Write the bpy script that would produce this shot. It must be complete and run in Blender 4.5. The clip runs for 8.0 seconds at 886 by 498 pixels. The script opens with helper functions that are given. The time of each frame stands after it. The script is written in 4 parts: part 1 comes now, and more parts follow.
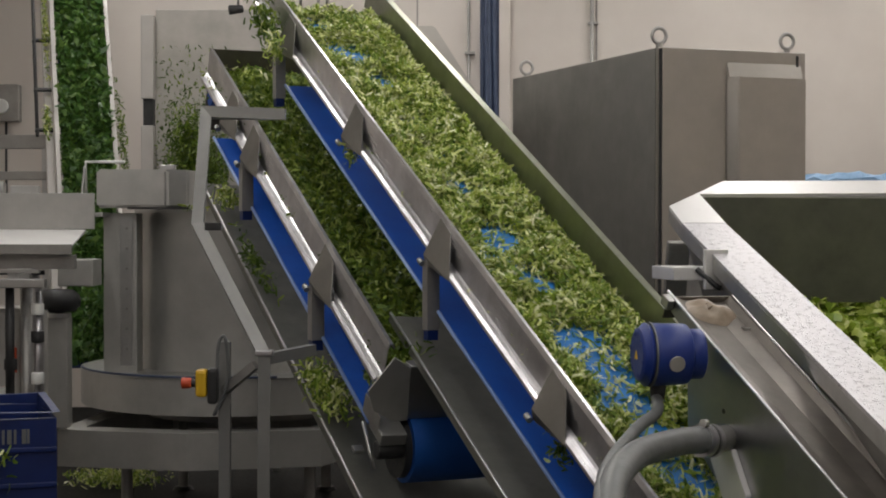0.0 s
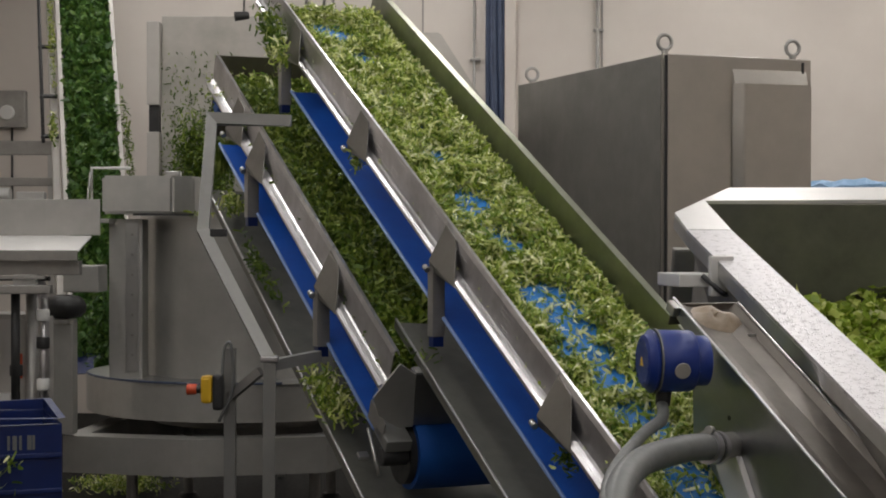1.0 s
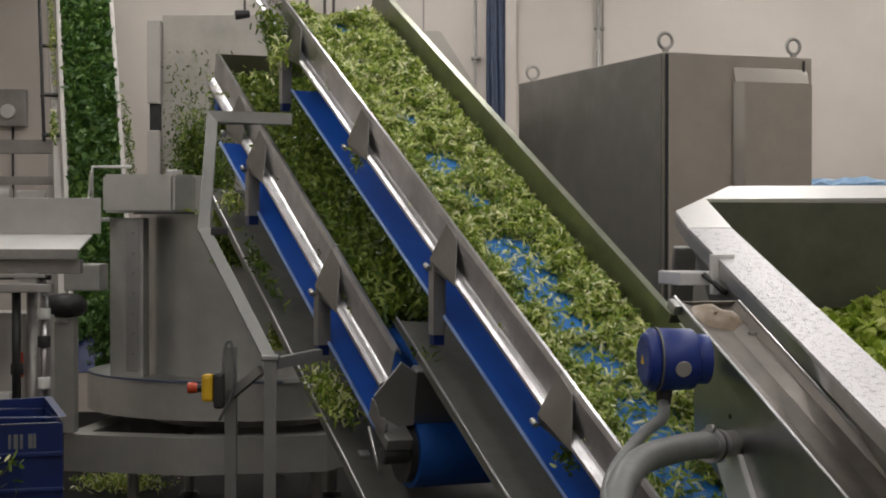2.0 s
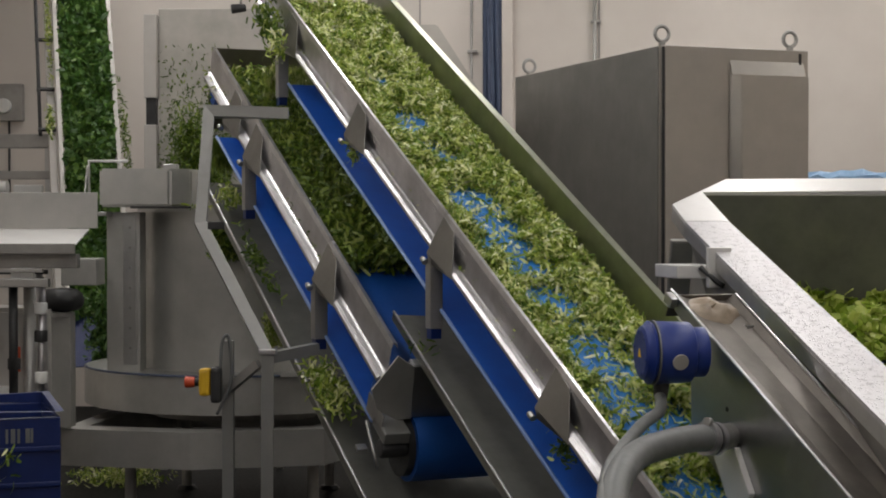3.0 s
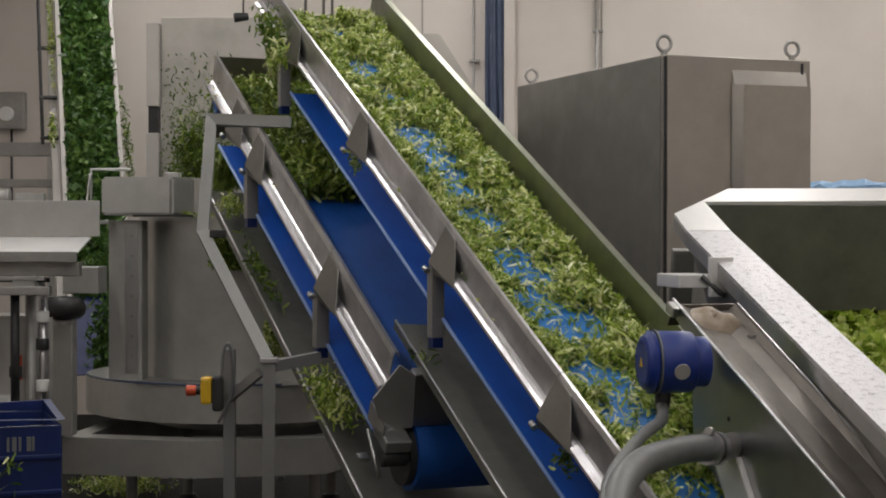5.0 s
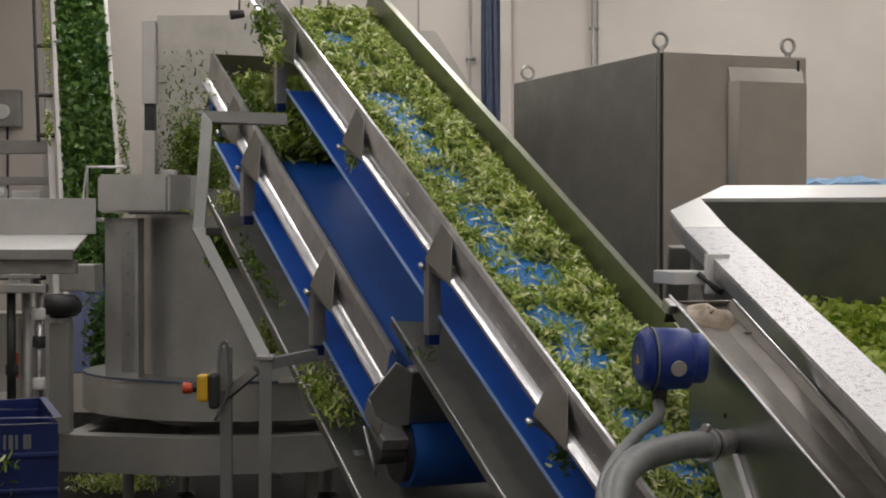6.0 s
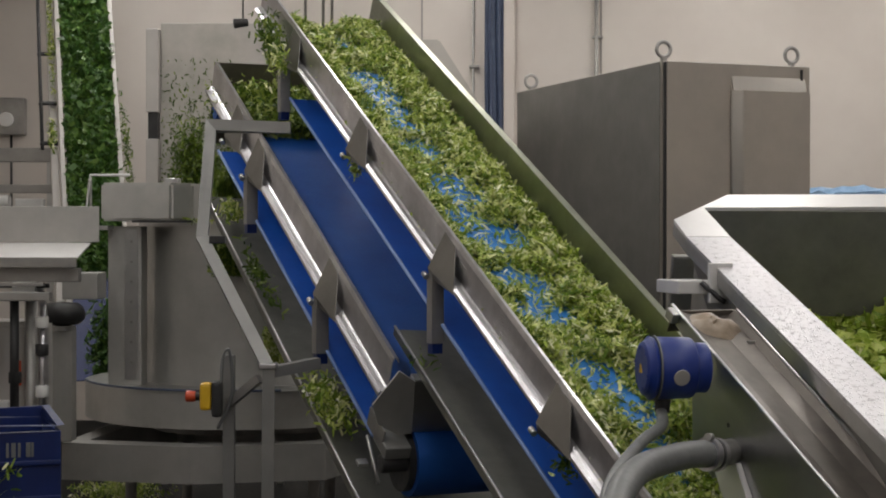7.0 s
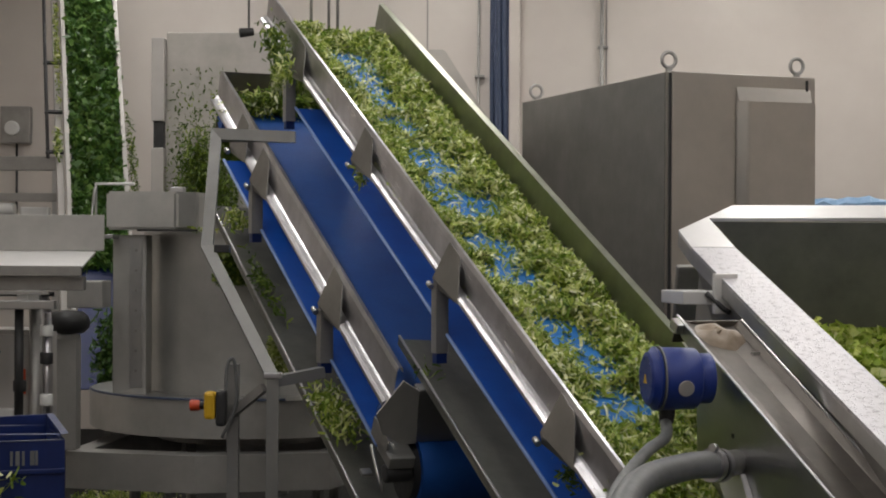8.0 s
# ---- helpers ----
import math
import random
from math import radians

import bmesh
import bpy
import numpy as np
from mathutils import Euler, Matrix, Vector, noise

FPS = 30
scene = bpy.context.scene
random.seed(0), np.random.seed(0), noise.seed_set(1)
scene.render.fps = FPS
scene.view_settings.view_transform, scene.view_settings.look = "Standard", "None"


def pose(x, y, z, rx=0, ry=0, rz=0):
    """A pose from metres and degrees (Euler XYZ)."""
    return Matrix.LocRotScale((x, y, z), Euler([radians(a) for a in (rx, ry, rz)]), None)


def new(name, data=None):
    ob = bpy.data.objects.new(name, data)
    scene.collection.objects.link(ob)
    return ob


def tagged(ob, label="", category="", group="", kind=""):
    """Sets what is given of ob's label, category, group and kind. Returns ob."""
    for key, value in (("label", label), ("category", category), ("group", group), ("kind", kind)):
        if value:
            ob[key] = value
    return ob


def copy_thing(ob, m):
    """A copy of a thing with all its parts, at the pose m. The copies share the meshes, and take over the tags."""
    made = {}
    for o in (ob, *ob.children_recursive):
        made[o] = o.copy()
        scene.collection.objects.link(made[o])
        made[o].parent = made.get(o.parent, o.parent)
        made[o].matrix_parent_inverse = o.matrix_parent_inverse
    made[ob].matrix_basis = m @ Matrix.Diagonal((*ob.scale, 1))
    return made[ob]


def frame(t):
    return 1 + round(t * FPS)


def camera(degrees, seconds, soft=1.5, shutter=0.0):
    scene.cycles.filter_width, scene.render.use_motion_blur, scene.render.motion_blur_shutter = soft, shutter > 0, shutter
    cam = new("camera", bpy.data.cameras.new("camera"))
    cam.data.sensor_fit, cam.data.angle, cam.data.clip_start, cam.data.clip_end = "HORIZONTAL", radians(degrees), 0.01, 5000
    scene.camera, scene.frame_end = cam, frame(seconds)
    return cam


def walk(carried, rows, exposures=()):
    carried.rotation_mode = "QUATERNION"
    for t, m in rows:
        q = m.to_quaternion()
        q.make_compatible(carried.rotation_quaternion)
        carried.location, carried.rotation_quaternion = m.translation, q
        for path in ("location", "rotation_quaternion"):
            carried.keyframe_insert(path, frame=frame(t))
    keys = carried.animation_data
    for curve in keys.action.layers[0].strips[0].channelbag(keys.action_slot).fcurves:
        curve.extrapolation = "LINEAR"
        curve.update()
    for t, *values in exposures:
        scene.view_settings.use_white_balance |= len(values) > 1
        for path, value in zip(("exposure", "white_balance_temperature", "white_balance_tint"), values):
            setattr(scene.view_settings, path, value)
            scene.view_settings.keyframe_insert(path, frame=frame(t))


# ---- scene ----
# ---------------------------------------------------------------- camera: hand held, turning a little on the spot
cam = camera(30.98, 8.0, soft=1.9, shutter=0.5)
EYE = (0.0, 0.0, 1.5)
TURNS = [(0.0, -0.043, -0.941, -0.067), (0.5, -0.089, -0.788, -0.067), (1.0, 0.150, -0.711, -0.114),
         (1.5, 0.207, -0.687, -0.114), (3.0, 0.065, -0.992, 0.043), (3.5, 0.0, -0.833, 0.0),
         (4.0, 0.213, -0.713, -0.004), (4.5, 0.210, -0.636, -0.080), (6.0, 0.002, -0.772, -0.002),
         (6.5, 0.096, -0.765, 0.002), (7.0, 0.117, -0.461, -0.106), (7.5, 0.159, -0.240, -0.193),
         (8.0, 0.287, -0.112, -0.291)]
walk(cam, [(t, pose(*EYE, 90 + pitch, roll, yaw)) for t, yaw, pitch, roll in TURNS])

# ---------------------------------------------------------------- light: a hall with unseen rows of ceiling tubes
scene.view_settings.exposure = 0.0
world = bpy.data.worlds.new("hall_air")
scene.world = world
world.use_nodes = True
world.node_tree.nodes["Background"].inputs[0].default_value = (0.8, 0.85, 0.9, 1)
world.node_tree.nodes["Background"].inputs[1].default_value = 0.0
# Added unseen lamps: x 2.2 gleams in the rim, x 4.0 brightens the wall.
LAMPS = [(x, y) for y in (-0.9, 2.6, 5.6, 8.4, 11.2) for x in (-2.2, 0.0, 2.2)] + [(4.0, 8.4), (4.0, 11.2)]
LAMP_Z, LAMP_POWER = 4.1, 16.0


# ---------------------------------------------------------------- materials
def nodes_of(name):
    m = bpy.data.materials.new(name)
    m.use_nodes = True
    nt = m.node_tree
    return m, nt, nt.nodes["Principled BSDF"]


def mapped(nt, scale):
    co, mp = nt.nodes.new("ShaderNodeTexCoord"), nt.nodes.new("ShaderNodeMapping")
    mp.inputs["Scale"].default_value = scale
    nt.links.new(co.outputs["Object"], mp.inputs[0])
    return mp.outputs[0]


def noise_tex(nt, vec, scale, detail=4.0, rough=0.55):
    n = nt.nodes.new("ShaderNodeTexNoise")
    n.inputs["Scale"].default_value, n.inputs["Detail"].default_value, n.inputs["Roughness"].default_value = scale, detail, rough
    nt.links.new(vec, n.inputs["Vector"])
    return n.outputs["Fac"]


def ramp(nt, fac, stops):
    r = nt.nodes.new("ShaderNodeValToRGB")
    while len(r.color_ramp.elements) < len(stops):
        r.color_ramp.elements.new(0.5)
    for e, (p, c) in zip(r.color_ramp.elements, stops):
        e.position, e.color = p, (*c, 1) if len(c) == 3 else c
    nt.links.new(fac, r.inputs[0])
    return r.outputs[0]


def grey(v):
    return (v, v, v)


def bump(nt, fac, bsdf, strength, dist):
    b = nt.nodes.new("ShaderNodeBump")
    b.inputs["Strength"].default_value, b.inputs["Distance"].default_value = strength, dist
    nt.links.new(fac, b.inputs["Height"])
    nt.links.new(b.outputs[0], bsdf.inputs["Normal"])


def steel(name, tint=(0.555, 0.555, 0.545), rough=0.32, grain=(6, 6, 260), blotch=0.25, wet=0.0, dull=0.0, streak=0.04, dent=0.12):
    """Brushed stainless steel: fine grain along one way, blotchy water stains and, on guards, patchy reflections."""
    m, nt, b = nodes_of(name)
    fine = noise_tex(nt, mapped(nt, grain), 1.0, 3.0)
    blot = noise_tex(nt, mapped(nt, (1, 1, 1)), 4.5, 6.0, 0.65)
    lo = tuple(c * (1 - blotch) for c in tint)
    if wet:
        blot = noise_tex(nt, mapped(nt, (1, 1, 1)), 38.0, 6.0, 0.72)
    nt.links.new(ramp(nt, blot, [(0.3, lo), (0.7 if not wet else 0.46, tint)]), b.inputs["Base Color"])
    add = nt.nodes.new("ShaderNodeMath")
    add.operation = "ADD"
    nt.links.new(ramp(nt, fine, [(0.3, grey(rough - streak)), (0.7, grey(rough + streak))]), add.inputs[0])
    nt.links.new(ramp(nt, blot, [(0.35, grey(0.10 + 0.12 * bool(wet))), (0.7, grey(0.0))]), add.inputs[1])
    nt.links.new(add.outputs[0], b.inputs["Roughness"])
    b.inputs["Metallic"].default_value = 1.0 - dull
    if wet:
        drops = nt.nodes.new("ShaderNodeTexVoronoi")
        drops.inputs["Scale"].default_value = 85.0
        nt.links.new(mapped(nt, (1, 1, 1)), drops.inputs["Vector"])
        bump(nt, ramp(nt, drops.outputs["Distance"], [(0.05, grey(1)), (0.32, grey(0))]), b, wet, 0.003)
    else:
        bump(nt, fine, b, 0.03, 0.001)
        wave = nt.nodes.new("ShaderNodeBump")
        wave.inputs["Strength"].default_value, wave.inputs["Distance"].default_value = dent, 0.01
        nt.links.new(noise_tex(nt, mapped(nt, (1, 1, 1)), 7.0, 2.0, 0.4), wave.inputs["Height"])
        first = b.inputs["Normal"].links[0].from_node
        nt.links.new(wave.outputs[0], first.inputs["Normal"])
    return m


def paint(name, lo, hi, rough=0.5, scale=3.0, relief=0.05, fine=60.0):
    m, nt, b = nodes_of(name)
    vec = mapped(nt, (1, 1, 1))
    nt.links.new(ramp(nt, noise_tex(nt, vec, scale, 6.0, 0.6), [(0.3, lo), (0.7, hi)]), b.inputs["Base Color"])
    f = noise_tex(nt, vec, fine, 3.0)
    nt.links.new(ramp(nt, f, [(0.2, grey(max(0.05, rough - 0.08))), (0.8, grey(min(1, rough + 0.1)))]), b.inputs["Roughness"])
    bump(nt, f, b, relief, 0.002)
    return m


def leaf(name, stops, through_light=0.25, rough=0.38):
    """Cut salad: every shred takes a tone of its own."""
    m, nt, b = nodes_of(name)
    g = nt.nodes.new("ShaderNodeNewGeometry")
    mix = nt.nodes.new("ShaderNodeMath")
    mix.operation = "MULTIPLY_ADD"
    mix.inputs[1].default_value, mix.inputs[2].default_value = 0.35, -0.33
    nt.links.new(noise_tex(nt, mapped(nt, (1, 1, 1)), 45.0, 3.0), mix.inputs[0])
    big = nt.nodes.new("ShaderNodeMath")
    big.operation = "MULTIPLY_ADD"
    big.inputs[1].default_value = 0.5
    nt.links.new(noise_tex(nt, mapped(nt, (1, 1, 1)), 13.0, 2.0), big.inputs[0])
    nt.links.new(mix.outputs[0], big.inputs[2])
    add = nt.nodes.new("ShaderNodeMath")
    add.operation = "MULTIPLY_ADD"
    add.inputs[1].default_value = 0.8
    nt.links.new(g.outputs["Random Per Island"], add.inputs[0])
    nt.links.new(big.outputs[0], add.inputs[2])
    col = ramp(nt, add.outputs[0], stops)
    nt.links.new(col, b.inputs["Base Color"])
    b.inputs["Roughness"].default_value = rough
    tr, ms = nt.nodes.new("ShaderNodeBsdfTranslucent"), nt.nodes.new("ShaderNodeMixShader")
    nt.links.new(col, tr.inputs[0])
    ms.inputs[0].default_value = through_light
    nt.links.new(b.outputs[0], ms.inputs[1])
    nt.links.new(tr.outputs[0], ms.inputs[2])
    nt.links.new(ms.outputs[0], nt.nodes["Material Output"].inputs[0])
    return m


def glowing(name, colour, power):
    m, nt, b = nodes_of(name)
    b.inputs["Base Color"].default_value = (*colour, 1)
    b.inputs["Emission Color"].default_value = (*colour, 1)
    b.inputs["Emission Strength"].default_value = power
    return m


STEEL = steel("brushed_steel")
# Strong blotches in this tint imitate patchy reflections on the guards.
STEEL_GUARD = steel("guard_steel", (0.68, 0.67, 0.69), 0.28, (420, 2.0, 420), 0.42, streak=0.06, dent=0.40)
STEEL_WET = steel("wet_steel", (0.57, 0.56, 0.575), 0.33, (6, 3, 120), 0.6, wet=0.9, dull=0.3)
STEEL_DULL = steel("dull_steel", (0.42, 0.41, 0.39), 0.45, (4, 4, 120), 0.3, dull=0.15)
STEEL_CAB = steel("cabinet_steel", (0.50, 0.475, 0.44), 0.30, (260, 260, 4), 0.12)
STEEL_DRUM = steel("drum_steel", (0.53, 0.525, 0.50), 0.44, (160, 160, 3), 0.20, dull=0.3)
STEEL_PLATE = steel("plate_steel", (0.42, 0.42, 0.43), 0.33, (4, 4, 120), 0.2)
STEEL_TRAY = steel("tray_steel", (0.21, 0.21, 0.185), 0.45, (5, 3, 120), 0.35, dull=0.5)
STEEL_TUBE = steel("tube_steel", (0.31, 0.31, 0.30), 0.38, (5, 5, 120), 0.2, dull=0.35)
STEEL_BED = steel("stained_steel", (0.20, 0.18, 0.16), 0.33, (5, 3, 120), 0.38, dull=0.4, dent=0.3)
# Gusset tint is lowered so the dark reflection sits in its colour.
STEEL_GUSSET = steel("dimmed_gusset_steel", (0.30, 0.295, 0.28), 0.34, (420, 4, 420), 0.25, streak=0.035)
# Green tint stands in for lettuce mirrored in the far guard.
STEEL_FAR = steel("lettuce_sheen_steel", (0.40, 0.42, 0.33), 0.34, (420, 2.0, 420), 0.30, streak=0.05)
STEEL_SATIN = steel("satin_steel", (0.76, 0.75, 0.74), 0.30, (5, 3, 120), 0.10, dull=0.7)
# Cabinet steel darkened on one side: its dim reflection is in the tint.
STEEL_SIDE = steel("shade_toned_cabinet_side", (0.27, 0.265, 0.25), 0.54, (260, 260, 4), 0.15)
# Upper belt lightened in colour for its wet film and the stronger light.
BELT_WET = paint("lit_wet_blue_belt", (0.010, 0.135, 0.43), (0.018, 0.185, 0.54), 0.45, 6.0, 0.12, 140.0)
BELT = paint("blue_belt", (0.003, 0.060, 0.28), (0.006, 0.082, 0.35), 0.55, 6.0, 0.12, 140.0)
# Return run of the same belt, in a more saturated blue.
BELT_MID = paint("return_blue_belt", (0.002, 0.085, 0.50), (0.004, 0.115, 0.60), 0.55, 6.0, 0.12, 140.0)
BELT_EDGE = paint("pale_belt_edge", (0.16, 0.28, 0.62), (0.3, 0.42, 0.75), 0.4)
BLUE = paint("blue_plastic", (0.003, 0.012, 0.075), (0.005, 0.019, 0.115), 0.35, 8.0)
BLUE_PAINT = paint("blue_enamel", (0.005, 0.020, 0.15), (0.009, 0.032, 0.21), 0.40, 7.0, 0.05)
BLUE_FILM = paint("blue_film", (0.20, 0.36, 0.58), (0.34, 0.52, 0.74), 0.3, 20.0, 0.3)
HOSE = paint("grey_hose", (0.115, 0.12, 0.12), (0.165, 0.17, 0.17), 0.45, 12.0)
RUBBER = paint("black_rubber", (0.012, 0.012, 0.013), (0.03, 0.03, 0.03), 0.5, 9.0)
YELLOW = paint("yellow_plastic", (0.55, 0.32, 0.01), (0.68, 0.42, 0.02), 0.4)
RED = paint("red_plastic", (0.50, 0.06, 0.02), (0.62, 0.09, 0.03), 0.35)
WHITE = paint("white_plastic", (0.62, 0.62, 0.60), (0.75, 0.75, 0.73), 0.5)
PANEL = paint("pale_panel", (0.42, 0.40, 0.375), (0.52, 0.50, 0.47), 0.45, 2.5)
SPLASHED = paint("splashed_panel", (0.36, 0.35, 0.31), (0.54, 0.51, 0.475), 0.45, 3.5, 0.08)
WALL = paint("cream_wall_panel", (0.60, 0.55, 0.505), (0.67, 0.625, 0.575), 0.55, 1.3, 0.04, 30.0)
CEIL = paint("ceiling_panel", (0.66, 0.66, 0.64), (0.74, 0.74, 0.72), 0.6, 1.0)
FLOOR = paint("wet_resin_floor", (0.004, 0.005, 0.005), (0.014, 0.014, 0.013), 0.55, 2.0, 0.2, 40.0)
FLOOR.node_tree.nodes["Principled BSDF"].inputs["Specular IOR Level"].default_value = 0.06
JOINT = paint("grey_joint", (0.25, 0.24, 0.22), (0.33, 0.31, 0.29), 0.6)
PULP = paint("tan_pulp", (0.22, 0.17, 0.12), (0.38, 0.31, 0.24), 0.4, 22.0, 0.5, 70.0)
CABLE = paint("dark_blue_cable", (0.03, 0.045, 0.09), (0.06, 0.085, 0.15), 0.45, 8.0)
LETTUCE = leaf("cut_lettuce", [(0.0, (0.055, 0.125, 0.014)), (0.27, (0.17, 0.265, 0.03)), (0.55, (0.40, 0.49, 0.085)),
                               (0.76, (0.70, 0.72, 0.31)), (0.95, (0.90, 0.89, 0.68))])
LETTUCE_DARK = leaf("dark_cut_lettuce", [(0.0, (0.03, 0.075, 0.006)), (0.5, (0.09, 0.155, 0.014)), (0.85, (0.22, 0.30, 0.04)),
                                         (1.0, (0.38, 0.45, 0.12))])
# Darker copy of the lettuce tones: the lower belt's shade is in the colour.
LETTUCE_LOW = leaf("shade_toned_cut_lettuce", [(0.0, (0.035, 0.085, 0.008)), (0.4, (0.11, 0.18, 0.018)), (0.75, (0.26, 0.34, 0.05)), (1.0, (0.50, 0.55, 0.18))])
# Lightened tones make up for the little light inside the hopper.
LETTUCE_COARSE = leaf("lightened_coarse_lettuce", [(0.0, (0.16, 0.26, 0.02)), (0.4, (0.36, 0.48, 0.06)), (0.8, (0.60, 0.66, 0.18)), (1.0, (0.84, 0.84, 0.52))], 0.4)
LETTUCE_FAR = leaf("green_leaves", [(0.0, (0.026, 0.082, 0.016)), (0.6, (0.074, 0.162, 0.028)), (1.0, (0.16, 0.26, 0.055))])
TUBE_LIGHT = glowing("lit_tube", (1.0, 0.95, 0.88), 9.0)


# ---------------------------------------------------------------- mesh tools
def box(bm, x0, x1, y0, y1, z0, z1, bevel=0.0):
    vs = [bm.verts.new((x, y, z)) for x in (x0, x1) for y in (y0, y1) for z in (z0, z1)]
    fs = [bm.faces.new([vs[i] for i in q]) for q in
          ((0, 1, 3, 2), (4, 6, 7, 5), (0, 4, 5, 1), (2, 3, 7, 6), (0, 2, 6, 4), (1, 5, 7, 3))]
    if bevel:
        es = list({e for f in fs for e in f.edges})
        bmesh.ops.bevel(bm, geom=es, offset=bevel, segments=2, affect="EDGES", profile=0.6)
    return bm


def prism(bm, outline, lo, hi, axis="x", bevel=0.0):
    """A plate: a flat outline pushed from lo to hi along an axis; the outline is given in the two other axes, in their order."""
    def at3(a, b, c):
        return {"x": (c, a, b), "y": (a, c, b), "z": (a, b, c)}[axis]
    p = [bm.verts.new(at3(a, b, lo)) for a, b in outline]
    q = [bm.verts.new(at3(a, b, hi)) for a, b in outline]
    n = len(outline)
    fs = [bm.faces.new(p), bm.faces.new(q[::-1])]
    fs += [bm.faces.new((p[i], q[i], q[(i + 1) % n], p[(i + 1) % n])) for i in range(n)]
    bmesh.ops.recalc_face_normals(bm, faces=fs)
    if bevel:
        bmesh.ops.bevel(bm, geom=list({e for f in fs for e in f.edges}), offset=bevel, segments=2, affect="EDGES")
    return bm


def sweep(bm, pts, r, seg=12, turn=0.0, closed=False):
    """A bar of round (seg 12) or square (seg 4, turn 45) section along points."""
    pts = [Vector(p) for p in pts]
    rings = []
    n = len(pts)
    side = None
    for i, p in enumerate(pts):
        a = (pts[(i + 1) % n] - p) if (i < n - 1 or closed) else p - pts[i - 1]
        b = (p - pts[i - 1]) if (i > 0 or closed) else a
        d = (a.normalized() + b.normalized()).normalized()
        if side is None:
            side = d.cross(Vector((0, 0, 1)) if abs(d.z) < 0.9 else Vector((0, 1, 0))).normalized()
        side = (side - d * side.dot(d)).normalized()
        up = d.cross(side)
        grow = 1 / max(0.35, d.dot(a.normalized())) if seg == 4 else 1.0
        rings.append([bm.verts.new(p + (side * math.cos(k) + up * math.sin(k)) * r * (grow if seg == 4 else 1))
                      for k in (2 * math.pi * j / seg + radians(turn) for j in range(seg))])
    m = n if closed else n - 1
    for i in range(m):
        for j in range(seg):
            A, B = rings[i], rings[(i + 1) % n]
            f = bm.faces.new((A[j], A[(j + 1) % seg], B[(j + 1) % seg], B[j]))
            f.smooth = seg > 4
    if not closed:
        bm.faces.new(rings[0][::-1]), bm.faces.new(rings[-1])
    return bm


def curve_pts(ctrl, steps=8):
    """Points of a smooth curve through the given ones."""
    c = [Vector(p) for p in ctrl]
    c = [c[0] * 2 - c[1]] + c + [c[-1] * 2 - c[-2]]
    out = []
    for i in range(1, len(c) - 2):
        for k in range(steps):
            t = k / steps
            a, b, d, e = c[i - 1], c[i], c[i + 1], c[i + 2]
            out.append(0.5 * (2 * b + (d - a) * t + (2 * a - 5 * b + 4 * d - e) * t * t + (3 * b - a - 3 * d + e) * t ** 3))
    return out + [c[-2]]


def cyl(bm, p0, p1, r, seg=24, r1=None, bevel=0.0):
    """A drum from p0 to p1, with rounded rims when bevel is given."""
    p0, p1 = Vector(p0), Vector(p1)
    d = (p1 - p0).normalized()
    s = d.cross(Vector((0, 0, 1)) if abs(d.z) < 0.9 else Vector((1, 0, 0))).normalized()
    u = d.cross(s)
    r1 = r if r1 is None else r1
    rows = [(p0, r), (p1, r1)]
    if bevel:
        rows = [(p0, r - bevel), (p0 + d * bevel * 0.35, r - bevel * 0.3), (p0 + d * bevel, r),
                (p1 - d * bevel, r1), (p1 - d * bevel * 0.35, r1 - bevel * 0.3), (p1, r1 - bevel)]
    rings = [[bm.verts.new(c + (s * math.cos(2 * math.pi * j / seg) + u * math.sin(2 * math.pi * j / seg)) * q) for j in range(seg)]
             for c, q in rows]
    for A, B in zip(rings, rings[1:]):
        for j in range(seg):
            bm.faces.new((A[j], B[j], B[(j + 1) % seg], A[(j + 1) % seg])).smooth = True
    fs = [bm.faces.new(rings[0]), bm.faces.new(rings[-1][::-1])]
    bmesh.ops.recalc_face_normals(bm, faces=bm.faces[:])
    return bm


def ring_wall(bm, cx, cy, z0, z1, r, thick, a0=0, a1=360, seg=48):
    """A curved wall of sheet metal, standing."""
    n = seg + 1
    prev = None
    for i in range(n):
        a = radians(a0 + (a1 - a0) * i / seg)
        c, s = math.cos(a), math.sin(a)
        cur = [bm.verts.new((cx + c * q, cy + s * q, z)) for q, z in ((r, z0), (r, z1), (r - thick, z1), (r - thick, z0))]
        if prev:
            for k in range(4):
                bm.faces.new((prev[k], cur[k], cur[(k + 1) % 4], prev[(k + 1) % 4])).smooth = k in (0, 2)
        prev = cur
    bmesh.ops.remove_doubles(bm, verts=bm.verts[:], dist=1e-5)
    bmesh.ops.recalc_face_normals(bm, faces=bm.faces[:])
    return bm


def part(name, bm, material, parent=None, label="", m=None):
    """Links a bmesh as one mesh object, under a thing or part when given."""
    for e in bm.edges:
        if len(e.link_faces) == 2 and e.calc_face_angle(0.0) > 0.6:
            e.smooth = False
    me = bpy.data.meshes.new(name)
    bm.to_mesh(me)
    bm.free()
    me.materials.append(material)
    ob = new(name, me)
    if parent:
        ob.parent = parent
    if m is not None:
        ob.matrix_basis = m
    return tagged(ob, label)


def thing(name, m, label, category, group="", kind=""):
    """The empty at the base of a thing; its parts hang under it."""
    ob = new(name)
    ob.empty_display_size = 0.1
    ob.matrix_basis = m
    return tagged(ob, label, category, group, kind)


def sized(c, k):
    """Builds all parts that hang under a thing so far at k times their drawn size."""
    for ob in c.children_recursive:
        ob.data.transform(Matrix.Scale(k, 4))
        ob.matrix_basis = Matrix.Translation(ob.matrix_basis.translation * k) @ ob.matrix_basis.to_3x3().to_4x4()


def B():
    return bmesh.new()


